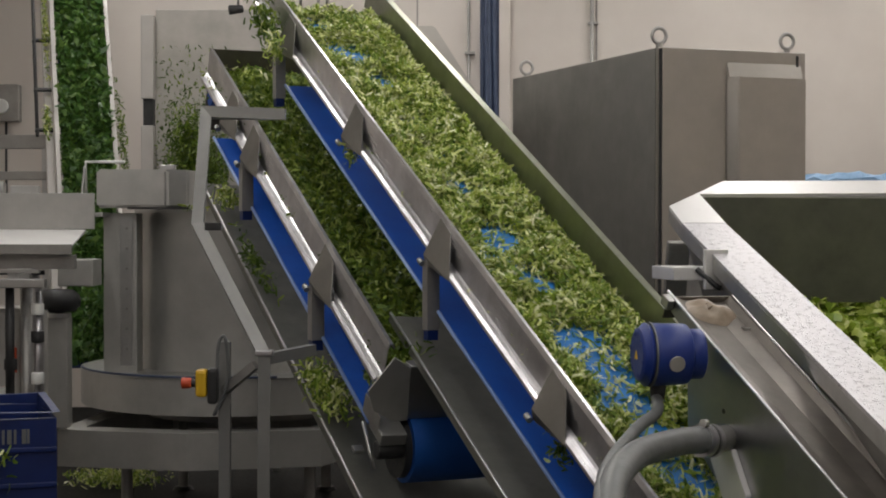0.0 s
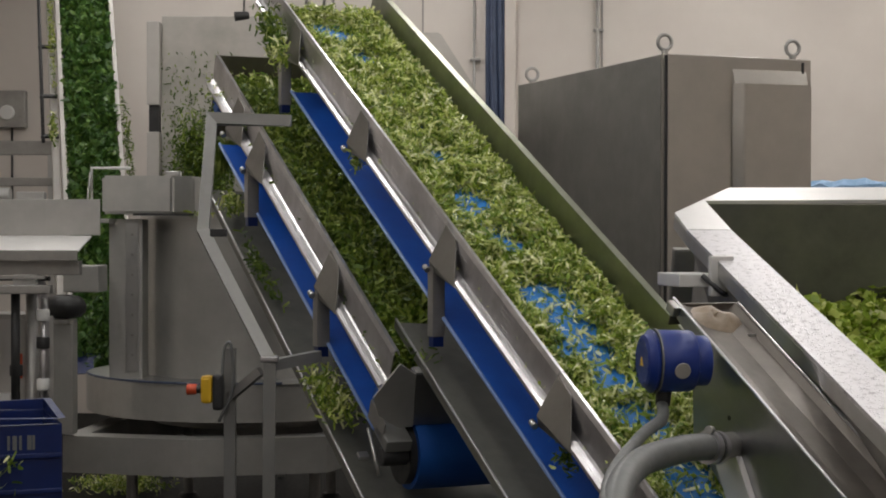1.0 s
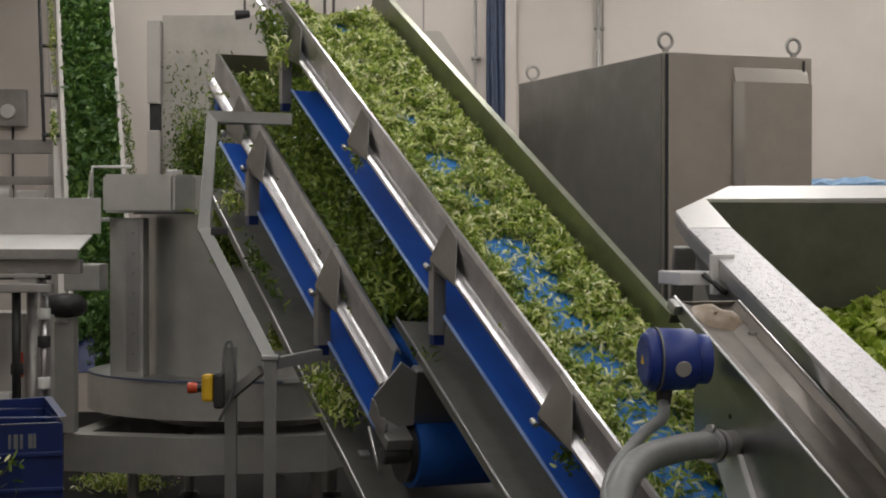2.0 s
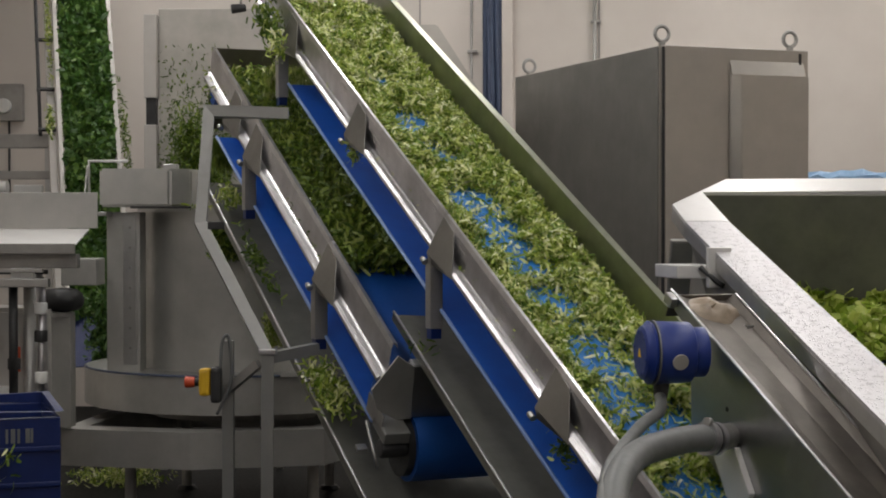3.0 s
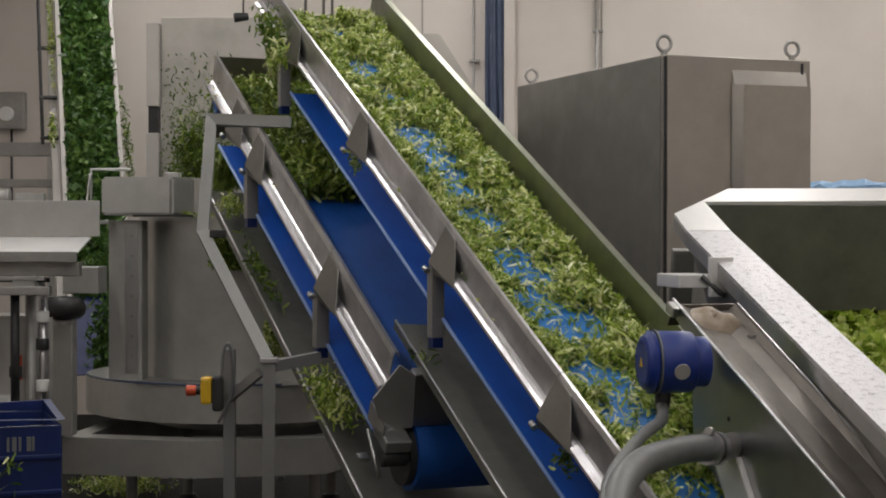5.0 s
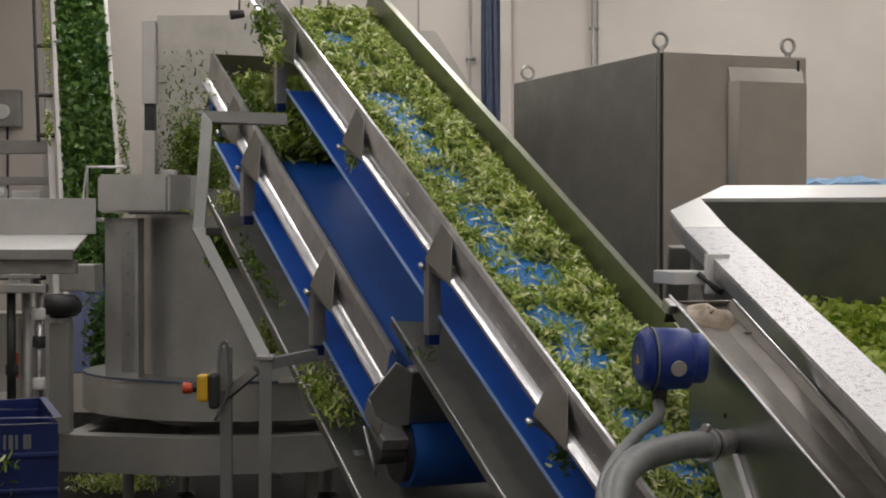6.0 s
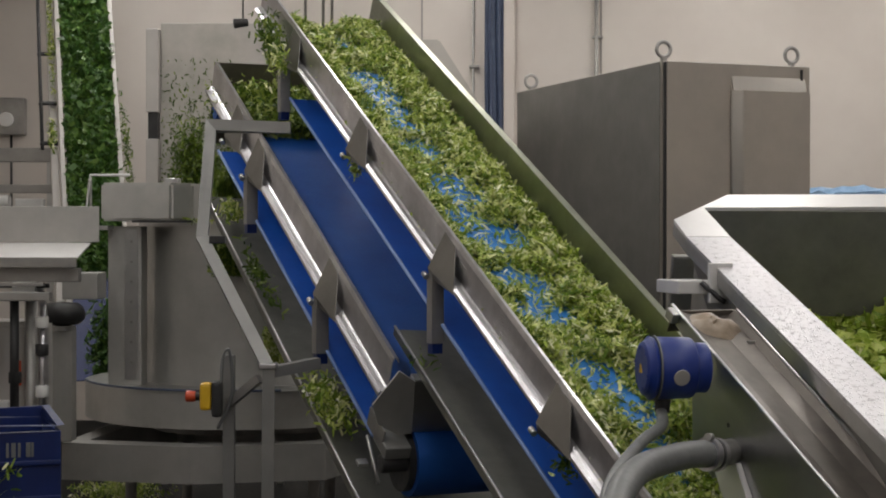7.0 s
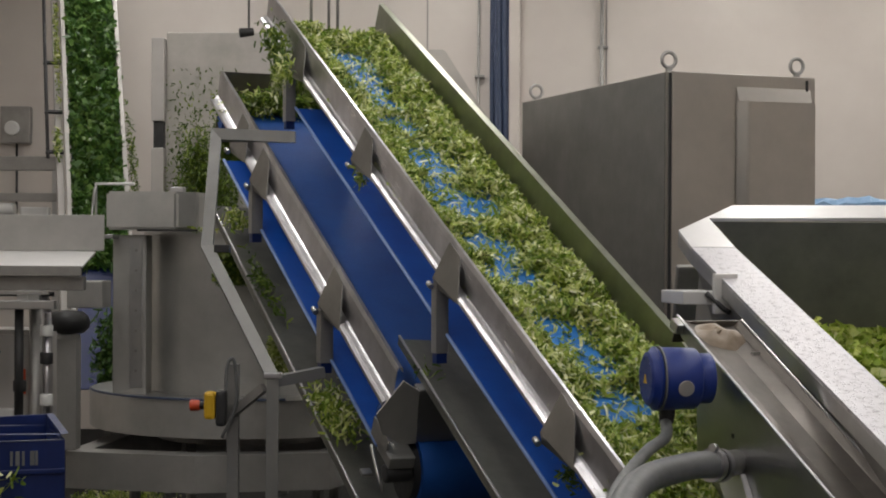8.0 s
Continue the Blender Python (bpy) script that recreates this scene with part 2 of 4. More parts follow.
# ---------------------------------------------------------------- the hall
X0, X1, Y0, Y1, ZC = -4.6, 4.8, -2.6, 12.96, 4.4
tagged(part("floor", box(B(), X0 - 0.2, X1 + 0.2, Y0 - 0.2, Y1 + 0.2, -0.2, 0.0), FLOOR), "dark wet resin floor", "floor", kind="structure")
tagged(part("ceiling", box(B(), X0 - 0.2, X1 + 0.2, Y0 - 0.2, Y1 + 0.2, ZC, ZC + 0.15), CEIL), "pale panel ceiling", "ceiling", kind="structure")


def wall(name, x0, x1, y0, y1):
    ob = part(name, box(B(), x0, x1, y0, y1, 0.0, ZC), WALL)
    return tagged(ob, "cream insulated panel wall with thin joints", "wall", kind="structure")


north = wall("wall_north", X0, X1, Y1, Y1 + 0.2)
wall("wall_south", X0, X1, Y0 - 0.2, Y0)
wall("wall_west", X0 - 0.2, X0, Y0 - 0.2, Y1 + 0.2)
wall("wall_east", X1, X1 + 0.2, Y0 - 0.2, Y1 + 0.2)
for x in (-4.0, -0.2, 1.25, 3.9):
    part("panel_joint", box(B(), x - 0.006, x + 0.006, Y1 - 0.004, Y1 + 0.002, 0.0, ZC), JOINT, north)
tagged(part("trim", box(B(), 0.46, 0.55, Y1 - 0.06, Y1, 0.0, ZC, 0.008), WALL), "cream corner trim on the wall", "trim", kind="structure")


def ceiling_light():
    t = thing("ceiling_light", pose(0, 0, LAMP_Z), "unseen white ceiling fixture with two lit tubes", "ceiling light", "ceiling lights")
    part("housing", prism(B(), [(-0.16, 0.10), (0.16, 0.10), (0.12, 0.03), (-0.12, 0.03)], -1.3, 1.3, "x"), WHITE, t)
    for s in (-0.06, 0.06):
        part("tube", sweep(B(), [(-1.27, s, 0.012), (1.27, s, 0.012)], 0.014), TUBE_LIGHT, t, "lit tube")
    for s in (-1.1, 1.1):
        part("hanger", sweep(B(), [(s, 0, 0.09), (s, 0, ZC - LAMP_Z)], 0.006, 8), STEEL, t)
    return t


first_light = ceiling_light()
for i, (x, y) in enumerate(LAMPS):
    if i:
        copy_thing(first_light, pose(x, y, LAMP_Z, 0, 0, 90))
    else:
        first_light.matrix_basis = pose(x, y, LAMP_Z, 0, 0, 90)
    d = bpy.data.lights.new("tube_lamp", "AREA")
    d.shape, d.size, d.size_y, d.energy, d.color = "RECTANGLE", 0.2, 2.5, LAMP_POWER, (1.0, 0.97, 0.96)
    new("tube_lamp", d).matrix_basis = pose(x, y, LAMP_Z - 0.02)


# ---------------------------------------------------------------- inclined conveyors: u across, v up the slope, w off the belt
def slope(x, y, z, yaw, incline):
    return pose(x, y, z, incline, 0, yaw)


UP = slope(0.330, 4.68, 1.069, 23.0, 27.74)
LOW, LOW_SIZE = slope(-0.441, 6.12, 1.413, 23.0, 27.74), 1.133
WIDE, BELT_W, RETURN_W, TRAY_W = 0.55, -0.130, -0.300, -0.462


def guard_plate(v0, v1):
    """The near side sheet: folded top rim, upright face, and a foot turned out flat below it."""
    o = [(0.016, 0.000), (0.012, 0.016), (0.0, 0.018), (-0.004, 0.0), (-0.001, -0.093), (-0.008, -0.098), (-0.019, -0.103), (-0.021, -0.100), (-0.031, -0.109), (-0.031, -0.120)]
    return prism(B(), o + [(x + 0.003, y - 0.003) for x, y in o[::-1]], v0, v1, "y")


def gusset_plate(v):
    """A folded stiffener: from the rim out past the foot, running back into the guard further down."""
    bm = B()
    pts = [(-0.007, v, 0.004), (-0.044, v, -0.134), (-0.036, v - 0.012, -0.166), (-0.004, v - 0.03, -0.180), (-0.034, v - 0.215, -0.1195), (-0.0075, v - 0.10, -0.002)]
    face = [bm.verts.new(p) for p in pts]
    back = [bm.verts.new((p[0] + 0.003, p[1], p[2])) for p in pts]
    for q in ((0, 1, 5), (1, 4, 5), (1, 2, 4), (2, 3, 4)):
        bm.faces.new([face[a] for a in q])
        bm.faces.new([back[a] for a in q[::-1]])
    for a in range(6):
        bm.faces.new((face[a], face[(a + 1) % 6], back[(a + 1) % 6], back[a]))
    bmesh.ops.recalc_face_normals(bm, faces=bm.faces[:])
    return bm


def far_guard(v0, v1):
    """The far side sheet stands upright beside the belt, with a flat bright rim."""
    return prism(B(), [(0.543, -0.134), (0.546, 0.0), (0.570, 0.004), (0.571, -0.012), (0.568, -0.012), (0.567, 0.0), (0.549, -0.004), (0.546, -0.134)], v0, v1, "y")


def conveyor(name, m, v0, v1, ends, gussets, posts, tray, back, label, infeed, far_low):
    c = thing(name, m, label, "conveyor")
    down = (m.inverted().to_3x3() @ Vector((0, 0, -1))).normalized()
    carry = prism(B(), [(v0, BELT_W), (v1, BELT_W), (v1, BELT_W - 0.006), (v0, BELT_W - 0.006)], 0.006, 0.540, "x")
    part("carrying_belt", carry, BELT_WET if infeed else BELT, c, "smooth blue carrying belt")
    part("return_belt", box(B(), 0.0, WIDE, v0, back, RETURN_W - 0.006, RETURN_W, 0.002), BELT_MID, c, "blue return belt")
    for u in (0.0, WIDE):
        part("belt_edge", sweep(B(), [(u, v0, RETURN_W + 0.003), (u, back, RETURN_W + 0.003)], 0.0065, 8), BELT_EDGE, c, "pale sealed belt edge")
    part("slider_bed", box(B(), 0.03, WIDE - 0.06, v0 + 0.05, v1 - 0.05, BELT_W - 0.045, BELT_W - 0.012, 0.004), STEEL_DULL, c)
    mid = 0.5 * (BELT_W + RETURN_W)
    part("tail_roller", cyl(B(), (0.006, v0, mid - 0.003), (0.540, v0, mid - 0.003), abs(BELT_W - RETURN_W) / 2 - 0.012, 32), BELT, c, "belt wrapped round the roller")
    part("head_roller", cyl(B(), (0.006, v1, BELT_W - 0.046), (0.540, v1, BELT_W - 0.046), 0.045, 32), BELT, c, "belt wrapped round the roller")
    for hi, lo in zip(ends, ends[1:]):
        g = part("guard", guard_plate(lo + 0.003, hi), STEEL_GUARD, c, "bright folded steel side guard")
        if hi in gussets:
            part("gusset", gusset_plate(hi), STEEL_GUSSET, g, "folded steel gusset darkened for its dim reflection")
            part("bolt", cyl(B(), (-0.052, hi - 0.022, -0.160), (-0.052, hi + 0.006, -0.160), 0.010, 10), STEEL, g)
            part("bolt", cyl(B(), (-0.012, hi - 0.016, -0.165), (-0.012, hi - 0.004, -0.165), 0.009, 10), STEEL, g)
            part("tie_bar", sweep(B(), [(-0.008, hi + 0.012, -0.155), (WIDE - 0.02, hi + 0.012, -0.155)], 0.012, 10), STEEL_DULL, g, "round steel tie bar under the belt")
    part("guard", far_guard(far_low, ends[0]), STEEL_FAR, c, "steel side guard tinted for the lettuce reflection, with a bright rim")
    for v, length in posts:
        top = Vector((-0.018, v, -0.150))
        p = part("post", sweep(B(), [top, top + down * length], 0.032, 4, 45), STEEL_DULL, c, "square steel post")
        part("end_cap", sweep(B(), [top + down * (length - 0.005), top + down * (length + 0.035)], 0.027, 4, 45), BLUE, p, "blue plastic end cap")
    t0, t1 = tray
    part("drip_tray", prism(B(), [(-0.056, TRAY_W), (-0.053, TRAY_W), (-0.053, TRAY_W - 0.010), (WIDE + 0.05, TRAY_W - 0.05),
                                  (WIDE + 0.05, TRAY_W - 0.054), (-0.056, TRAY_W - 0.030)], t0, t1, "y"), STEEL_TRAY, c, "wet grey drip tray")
    part("tray_lip", sweep(B(), [(-0.0545, t0, TRAY_W + 0.004), (-0.0545, t1, TRAY_W + 0.004)], 0.005, 8), STEEL_GUARD, c, "bright tray lip")
    if infeed:
        part("level_infeed_belt", box(B(), 0.006, 0.538, -2.4, 0.0, -0.17, 0.0, 0.01), BELT, c, "level blue infeed belt",
             pose(0, v0, BELT_W, -infeed, 0, 0))
        for u in (-0.004, 0.544):
            part("infeed_guard", box(B(), u, u + 0.004, -2.4, 0.0, -0.05, 0.11), STEEL_GUARD, c, "", pose(0, v0, BELT_W, -infeed, 0, 0))
    return c


upper = conveyor("inclined_conveyor", UP, -1.0, 3.21, (3.42, 2.874, 1.914, 0.950, 0.0, -0.98), (2.874, 1.914, 0.950, 0.0), ((2.92, 0.245), (0.935, 0.240)), (-1.0, 1.10), 2.80,
                 "steel inclined conveyor with blue belt carrying cut lettuce", 27.74, 0.20)
lower = conveyor("inclined_conveyor", LOW, -0.62, 1.66, (1.72, 1.30, 0.967, 0.0, -0.665), (1.30, 0.967, 0.0), ((0.955, 0.190), (-0.012, 0.185)), (-1.35, 1.42), 1.50,
                 "lower steel inclined conveyor with blue belt, partly bare", 0, -0.62)


# the lower end of the lower conveyor: scraper box, wide tail drum and bearing take-up
part("end_plate", prism(B(), [(-0.004, 0.010), (0.055, -0.030), (0.078, -0.220), (0.030, -0.222), (-0.040, -0.180), (-0.070, -0.108)], -0.728, -0.722, "y"), STEEL_DRUM, lower, "steel end plate")
part("scraper_box", prism(B(), [(0.056, -0.031), (0.50, -0.035), (0.50, -0.226), (0.030, -0.222)], -0.72, -0.677, "y", 0.003), STEEL_PLATE, lower, "dull steel scraper box")
part("tail_drum", cyl(B(), (0.090, -0.70, -0.338), (0.70, -0.70, -0.338), 0.115, 40), BELT, lower, "blue belt round the tail drum")
take_up = part("bearing_take_up", box(B(), -0.03, 0.055, -0.80, -0.685, -0.262, -0.222, 0.006), STEEL_TUBE, lower, "steel bearing take-up block", None)
part("drum_end", cyl(B(), (0.066, -0.70, -0.338), (0.0895, -0.70, -0.338), 0.098, 32), RUBBER, lower, "black drum end flange")
part("side_strap", box(B(), -0.030, -0.024, -0.76, -0.62, -0.250, -0.185, 0.002), STEEL_DULL, take_up, "worn steel strap")
part("bearing", cyl(B(), (-0.03, -0.775, -0.292), (0.055, -0.775, -0.292), 0.030, 20, None, 0.006), RUBBER, take_up, "black bearing")
part("spindle", sweep(B(), [(-0.035, -0.80, -0.345), (-0.035, -0.655, -0.270)], 0.006, 10), STEEL, take_up)
part("clip", box(B(), -0.055, -0.02, -0.675, -0.645, -0.375, -0.363, 0.003), STEEL, take_up)
part("head_wall", box(B(), 0.006, WIDE - 0.006, 1.715, 1.720, -0.36, 0.016, 0.001), STEEL_BED, lower, "head wall tinted by the lettuce")
sized(lower, LOW_SIZE)


# ---------------------------------------------------------------- salad spin dryer behind the conveyors
def spin_dryer():
    c = thing("spin_dryer", pose(-1.05, 8.46, 0.00), "large grey steel salad spin dryer on a heavy base", "spin dryer")
    part("drum", ring_wall(B(), 0, 0, 0.567, 1.558, 0.557, 0.006), STEEL_DRUM, c, "smooth curved steel drum")
    part("drum_rim", ring_wall(B(), 0, 0, 1.548, 1.566, 0.566, 0.03), STEEL, c)
    part("drum_floor", cyl(B(), (0.000, 0.000, 0.620), (0.000, 0.000, 0.640), 0.55, 40), STEEL_DULL, c)
    part("skirt", ring_wall(B(), 0, 0, 0.572, 0.747, 0.840, 0.006), STEEL_DRUM, c, "low steel skirt ring")
    part("skirt_ledge", ring_wall(B(), 0, 0, 0.745, 0.753, 0.843, 0.29), STEEL, c)
    base = [(-0.794, -0.80), (-0.152, -0.95), (0.472, -0.80), (0.75, -0.1), (0.55, 0.7), (-0.55, 0.7), (-0.72, -0.1)]
    bm = B()
    loops = [[bm.verts.new((x * k, y * k, z)) for x, y in base] for k, z in ((1.0, 0.329), (1.0, 0.505), (0.86, 0.505), (0.86, 0.329))]
    for i in range(4):
        for j in range(len(base)):
            p, q = loops[i], loops[(i + 1) % 4]
            bm.faces.new((p[j], p[(j + 1) % len(base)], q[(j + 1) % len(base)], q[j]))
    bmesh.ops.recalc_face_normals(bm, faces=bm.faces[:])
    part("base", bm, STEEL_DRUM, c, "heavy hollow steel base frame")
    part("base_floor", cyl(B(), (0.000, 0.000, 0.500), (0.000, 0.000, 0.607), 0.50, 32), STEEL_DULL, c)
    for x, y in ((-0.5, -0.6), (0.4, -0.6), (-0.4, 0.5), (0.4, 0.5)):
        f = part("foot", cyl(B(), (x, y, 0.0), (x, y, 0.40), 0.028, 14), STEEL_DULL, c)
        part("foot_pad", cyl(B(), (x, y, 0.0), (x, y, 0.02), 0.06, 18, 0.045), RUBBER, f)
    col = part("column", box(B(), -0.635, -0.468, -0.500, -0.340, 0.561, 1.547, 0.006), STEEL_DRUM, c, "square steel column")
    part("cover_strip", box(B(), -0.551, -0.488, -0.506, -0.498, 0.784, 1.532, 0.002), STEEL, col)
    for i in range(7):
        part("bolt", cyl(B(), (-0.517, -0.512, 0.87 + 0.1 * i), (-0.517, -0.504, 0.87 + 0.1 * i), 0.007, 10), STEEL_DULL, col)
    lid = part("lid_housing", prism(B(), [(-0.649, -0.60), (-0.302, -0.60), (-0.209, -0.52), (-0.175, -0.30), (-0.649, -0.30)], 1.572, 1.761, "z", 0.012), STEEL_DRUM, c, "boxed lid housing")
    part("lid_seam", box(B(), -0.495, -0.196, -0.606, -0.597, 1.564, 1.575), RUBBER, lid)
    part("lid_hinge", box(B(), -0.345, -0.271, -0.560, -0.500, 1.760, 1.785, 0.004), STEEL, lid)
    part("handrail", sweep(B(), [(-0.703, -0.580, 1.574), (-0.703, -0.580, 1.798), (-0.512, -0.580, 1.798)], 0.008, 10), WHITE, c, "thin bent rail")
    sen = part("sensor", cyl(B(), (-0.714, -0.660, 1.436), (-0.714, -0.660, 1.548), 0.021, 16, None, 0.005), STEEL_DULL, c, "small steel sensor")
    part("sensor_cable", sweep(B(), curve_pts([(-0.714, -0.660, 1.543), (-0.711, -0.620, 1.671), (-0.705, -0.600, 1.777)]), 0.006, 8), STEEL, sen)
    part("bracket", box(B(), -0.690, -0.600, -0.670, -0.520, 1.527, 1.548, 0.003), STEEL, sen)
    part("side_bracket", box(B(), -0.793, -0.621, -0.800, -0.600, 1.193, 1.322, 0.006), STEEL_DRUM, c, "square steel bracket")
    part("post", box(B(), -0.862, -0.731, -0.860, -0.760, 0.517, 1.047, 0.006), STEEL_DRUM, c, "square steel post")
    bm = B()
    prof = [(0.02, 1.068), (0.077, 1.076), (0.102, 1.10), (0.105, 1.128), (0.096, 1.155), (0.071, 1.177), (0.02, 1.183)]
    rings = [[bm.verts.new((-0.782 + r * math.cos(6.2832 * k / 28), -0.82 + r * math.sin(6.2832 * k / 28), z)) for k in range(28)] for r, z in prof]
    for a, b in zip(rings, rings[1:]):
        for k in range(28):
            bm.faces.new((a[k], a[(k + 1) % 28], b[(k + 1) % 28], b[k])).smooth = True
    bm.faces.new(rings[0][::-1]), bm.faces.new(rings[-1])
    air = part("air_spring", bm, RUBBER, c, "black rubber air spring")
    part("spring_plate", cyl(B(), (-0.782, -0.820, 1.046), (-0.782, -0.820, 1.067), 0.06, 20), STEEL, air)
    part("hose_ring", sweep(B(), [(0.836 * math.cos(radians(a)), 0.836 * math.sin(radians(a)), 0.757) for a in range(196, 292, 4)], 0.007, 8), CABLE, c, "blue cable along the ledge")
    return c


spin_dryer()


# ---------------------------------------------------------------- feed table with its legs
def feed_table():
    c = thing("feed_table", pose(-2.1, 7.02, 0.00), "steel vibrating feed table with a bright sloping plate", "table")
    part("back_panel", box(B(), -0.816, 0.553, 0.100, 0.110, 1.470, 1.630, 0.002), STEEL_DRUM, c)
    part("plate", prism(B(), [(0.10, 1.468), (-0.16, 1.405), (-0.16, 1.398), (0.10, 1.460)], -0.85, 0.516, "x"), STEEL_SATIN, c, "bright sloping plate")
    part("edge", box(B(), -0.908, 0.514, -0.172, -0.158, 1.362, 1.406, 0.003), STEEL_DULL, c)
    part("frame", box(B(), -0.874, 0.507, -0.100, -0.040, 1.298, 1.359, 0.004), STEEL_DULL, c)
    part("side_rail", box(B(), -0.912, 0.405, -0.200, -0.150, 1.219, 1.257, 0.004), STEEL, c)
    part("cable_bar", sweep(B(), [(-0.885, -0.100, 1.282), (0.380, -0.100, 1.282)], 0.010, 8), RUBBER, c)
    for x in (0.251, 0.300, 0.020):
        part("clamp", box(B(), x - 0.025, x + 0.025, -0.13, -0.09, 1.24, 1.30, 0.004), WHITE, c, "pale clamp")
    for x in (-0.72, 0.28):
        part("leg", sweep(B(), [(x, -0.02, 0.0), (x, -0.02, 1.31)], 0.028, 12), STEEL_DULL, c)
    part("pipe", sweep(B(), curve_pts([(0.320, 0.050, 0.108), (0.320, 0.050, 0.705), (0.310, 0.050, 1.202), (0.280, 0.000, 1.300)]), 0.022, 12), STEEL_GUARD, c, "bright steel pipe")
    for x, y, z0, z1, r, mat in ((0.352, -0.10, 0.55, 1.20, 0.014, STEEL_GUARD), (0.235, -0.12, 0.70, 1.22, 0.020, RUBBER), (0.12, -0.14, 0.98, 1.23, 0.030, STEEL), (-0.02, -0.12, 0.90, 1.23, 0.012, HOSE)):
        part("pipe", sweep(B(), [(x, y, z0), (x, y, z1)], r, 12), mat, c)
    for x, z in ((0.352, 0.80), (0.352, 0.98), (0.352, 1.10), (0.235, 0.86)):
        part("pipe_joint", cyl(B(), (x, -0.11, z), (x, -0.11, z + 0.05), 0.028, 14, None, 0.004), RUBBER if z in (0.98, 0.86) else WHITE, c)
    part("loop_hose", sweep(B(), curve_pts([(-0.157, -0.140, 1.195), (-0.106, -0.180, 1.040), (0.006, -0.180, 0.969), (0.103, -0.160, 1.052), (0.128, -0.140, 1.195)]), 0.012, 10), RUBBER, c, "black looped hose")
    part("loop_hose", sweep(B(), curve_pts([(0.169, -0.140, 0.687), (0.052, -0.200, 0.783), (0.031, -0.200, 0.937), (0.164, -0.160, 1.041)]), 0.010, 10), HOSE, c, "grey looped hose")
    part("valve_block", box(B(), 0.211, 0.313, -0.160, -0.100, 0.652, 0.728, 0.008), WHITE, c, "pale valve block")
    part("cross_bar", box(B(), -0.901, 0.371, -0.160, -0.130, 1.281, 1.297, 0.003), STEEL_DULL, c)
    part("strut", sweep(B(), [(-0.305, -0.020, 0.949), (0.095, -0.020, 1.239)], 0.025, 4, 45), STEEL, c)
    m = part("drive_box", prism(B(), [(-0.55, 0.0), (0.30, 0.0), (0.30, 0.3), (-0.55, 0.3)], 0.35, 1.12, "z", 0.02), PANEL, c, "grimy grey drive box")
    part("warning_plate", box(B(), 0.184, 0.234, -0.008, 0.000, 0.840, 0.950, 0.002), RED, m, "faded orange-red plate")
    part("box_foot", box(B(), -0.457, 0.202, 0.050, 0.250, 0.000, 0.369), STEEL_DULL, m)
    part("valve", box(B(), 0.104, 0.195, -0.050, 0.000, 0.698, 0.778, 0.01), WHITE, m)
    return c


feed_table()


# ---------------------------------------------------------------- blue stacking crates
def stacking_crate():
    W, D, Hc = 0.60, 0.40, 0.325
    c = thing("stacking_crate", pose(0, 0, 0), "dark blue plastic stacking crate in a stack", "crate", "stacked crates")
    part("bottom", box(B(), -W, 0, 0, D, 0.0, 0.02, 0.004), BLUE, c)
    for n, q in (("front_wall", (-W, 0, 0, 0.012)), ("back_wall", (-W, 0, D - 0.012, D)), ("side_wall", (-W, -W + 0.012, 0.013, D - 0.013)), ("side_wall", (-0.012, 0, 0.013, D - 0.013))):
        part(n, box(B(), *q, 0.021, Hc - 0.03, 0.003), BLUE, c)
    part("rim", sweep(B(), [(-W, 0, Hc - 0.015), (0, 0, Hc - 0.015), (0, D, Hc - 0.015), (-W, D, Hc - 0.015)], 0.016, 4, 45, True), BLUE, c, "thick folded rim")
    for z in (0.10, 0.20):
        part("rib", box(B(), -W, 0.0, -0.008, -0.0005, z, z + 0.014, 0.003), BLUE, c)
    for i, x in enumerate((-0.150, -0.136, -0.118, -0.096, -0.082)):
        part("printed_bar", box(B(), x, x + (0.012 if i % 2 else 0.007), -0.003, -0.0006, 0.225, 0.265), HOSE, c, "faded grey printed bar")
    return c


crate = stacking_crate()
crate.matrix_basis = pose(-1.085, 4.50, 0.655, 0, 0, 20)
for z in (0.33, 0.005):
    copy_thing(crate, pose(-1.085, 4.50, z, 0, 0, 20))


# ---------------------------------------------------------------- square-tube stand under the conveyors
def tube_stand():
    c = thing("tube_stand", pose(0, 0, 0), "bent square-tube steel stand under the conveyors", "stand")
    part("bent_tube", sweep(B(), [(-0.600, 6.14, 1.915), (-0.904, 6.14, 1.922), (-0.922, 6.04, 1.490), (-0.637, 5.740, 1.023), (-0.645, 5.740, 0.000)], 0.030, 4, 45), STEEL_TUBE, c, "bent square tube")
    part("leg", sweep(B(), [(-0.793, 5.840, 1.064), (-0.793, 5.840, 0.000)], 0.029, 4, 45), STEEL_TUBE, c)
    part("cross_tube", sweep(B(), [(-0.635, 5.760, 1.008), (-0.473, 5.890, 1.032)], 0.028, 4, 45), STEEL_TUBE, c)
    part("brace", sweep(B(), [(-0.672, 5.760, 0.987), (-0.789, 5.810, 0.889)], 0.022, 4, 45), STEEL_DULL, c)
    part("clip", box(B(), -0.891, -0.831, 6.000, 6.040, 1.470, 1.500, 0.004), RUBBER, c)
    part("cap", box(B(), -0.669, -0.605, 5.710, 5.770, 1.022, 1.042, 0.004), STEEL_GUARD, c)
    return c


tube_stand()


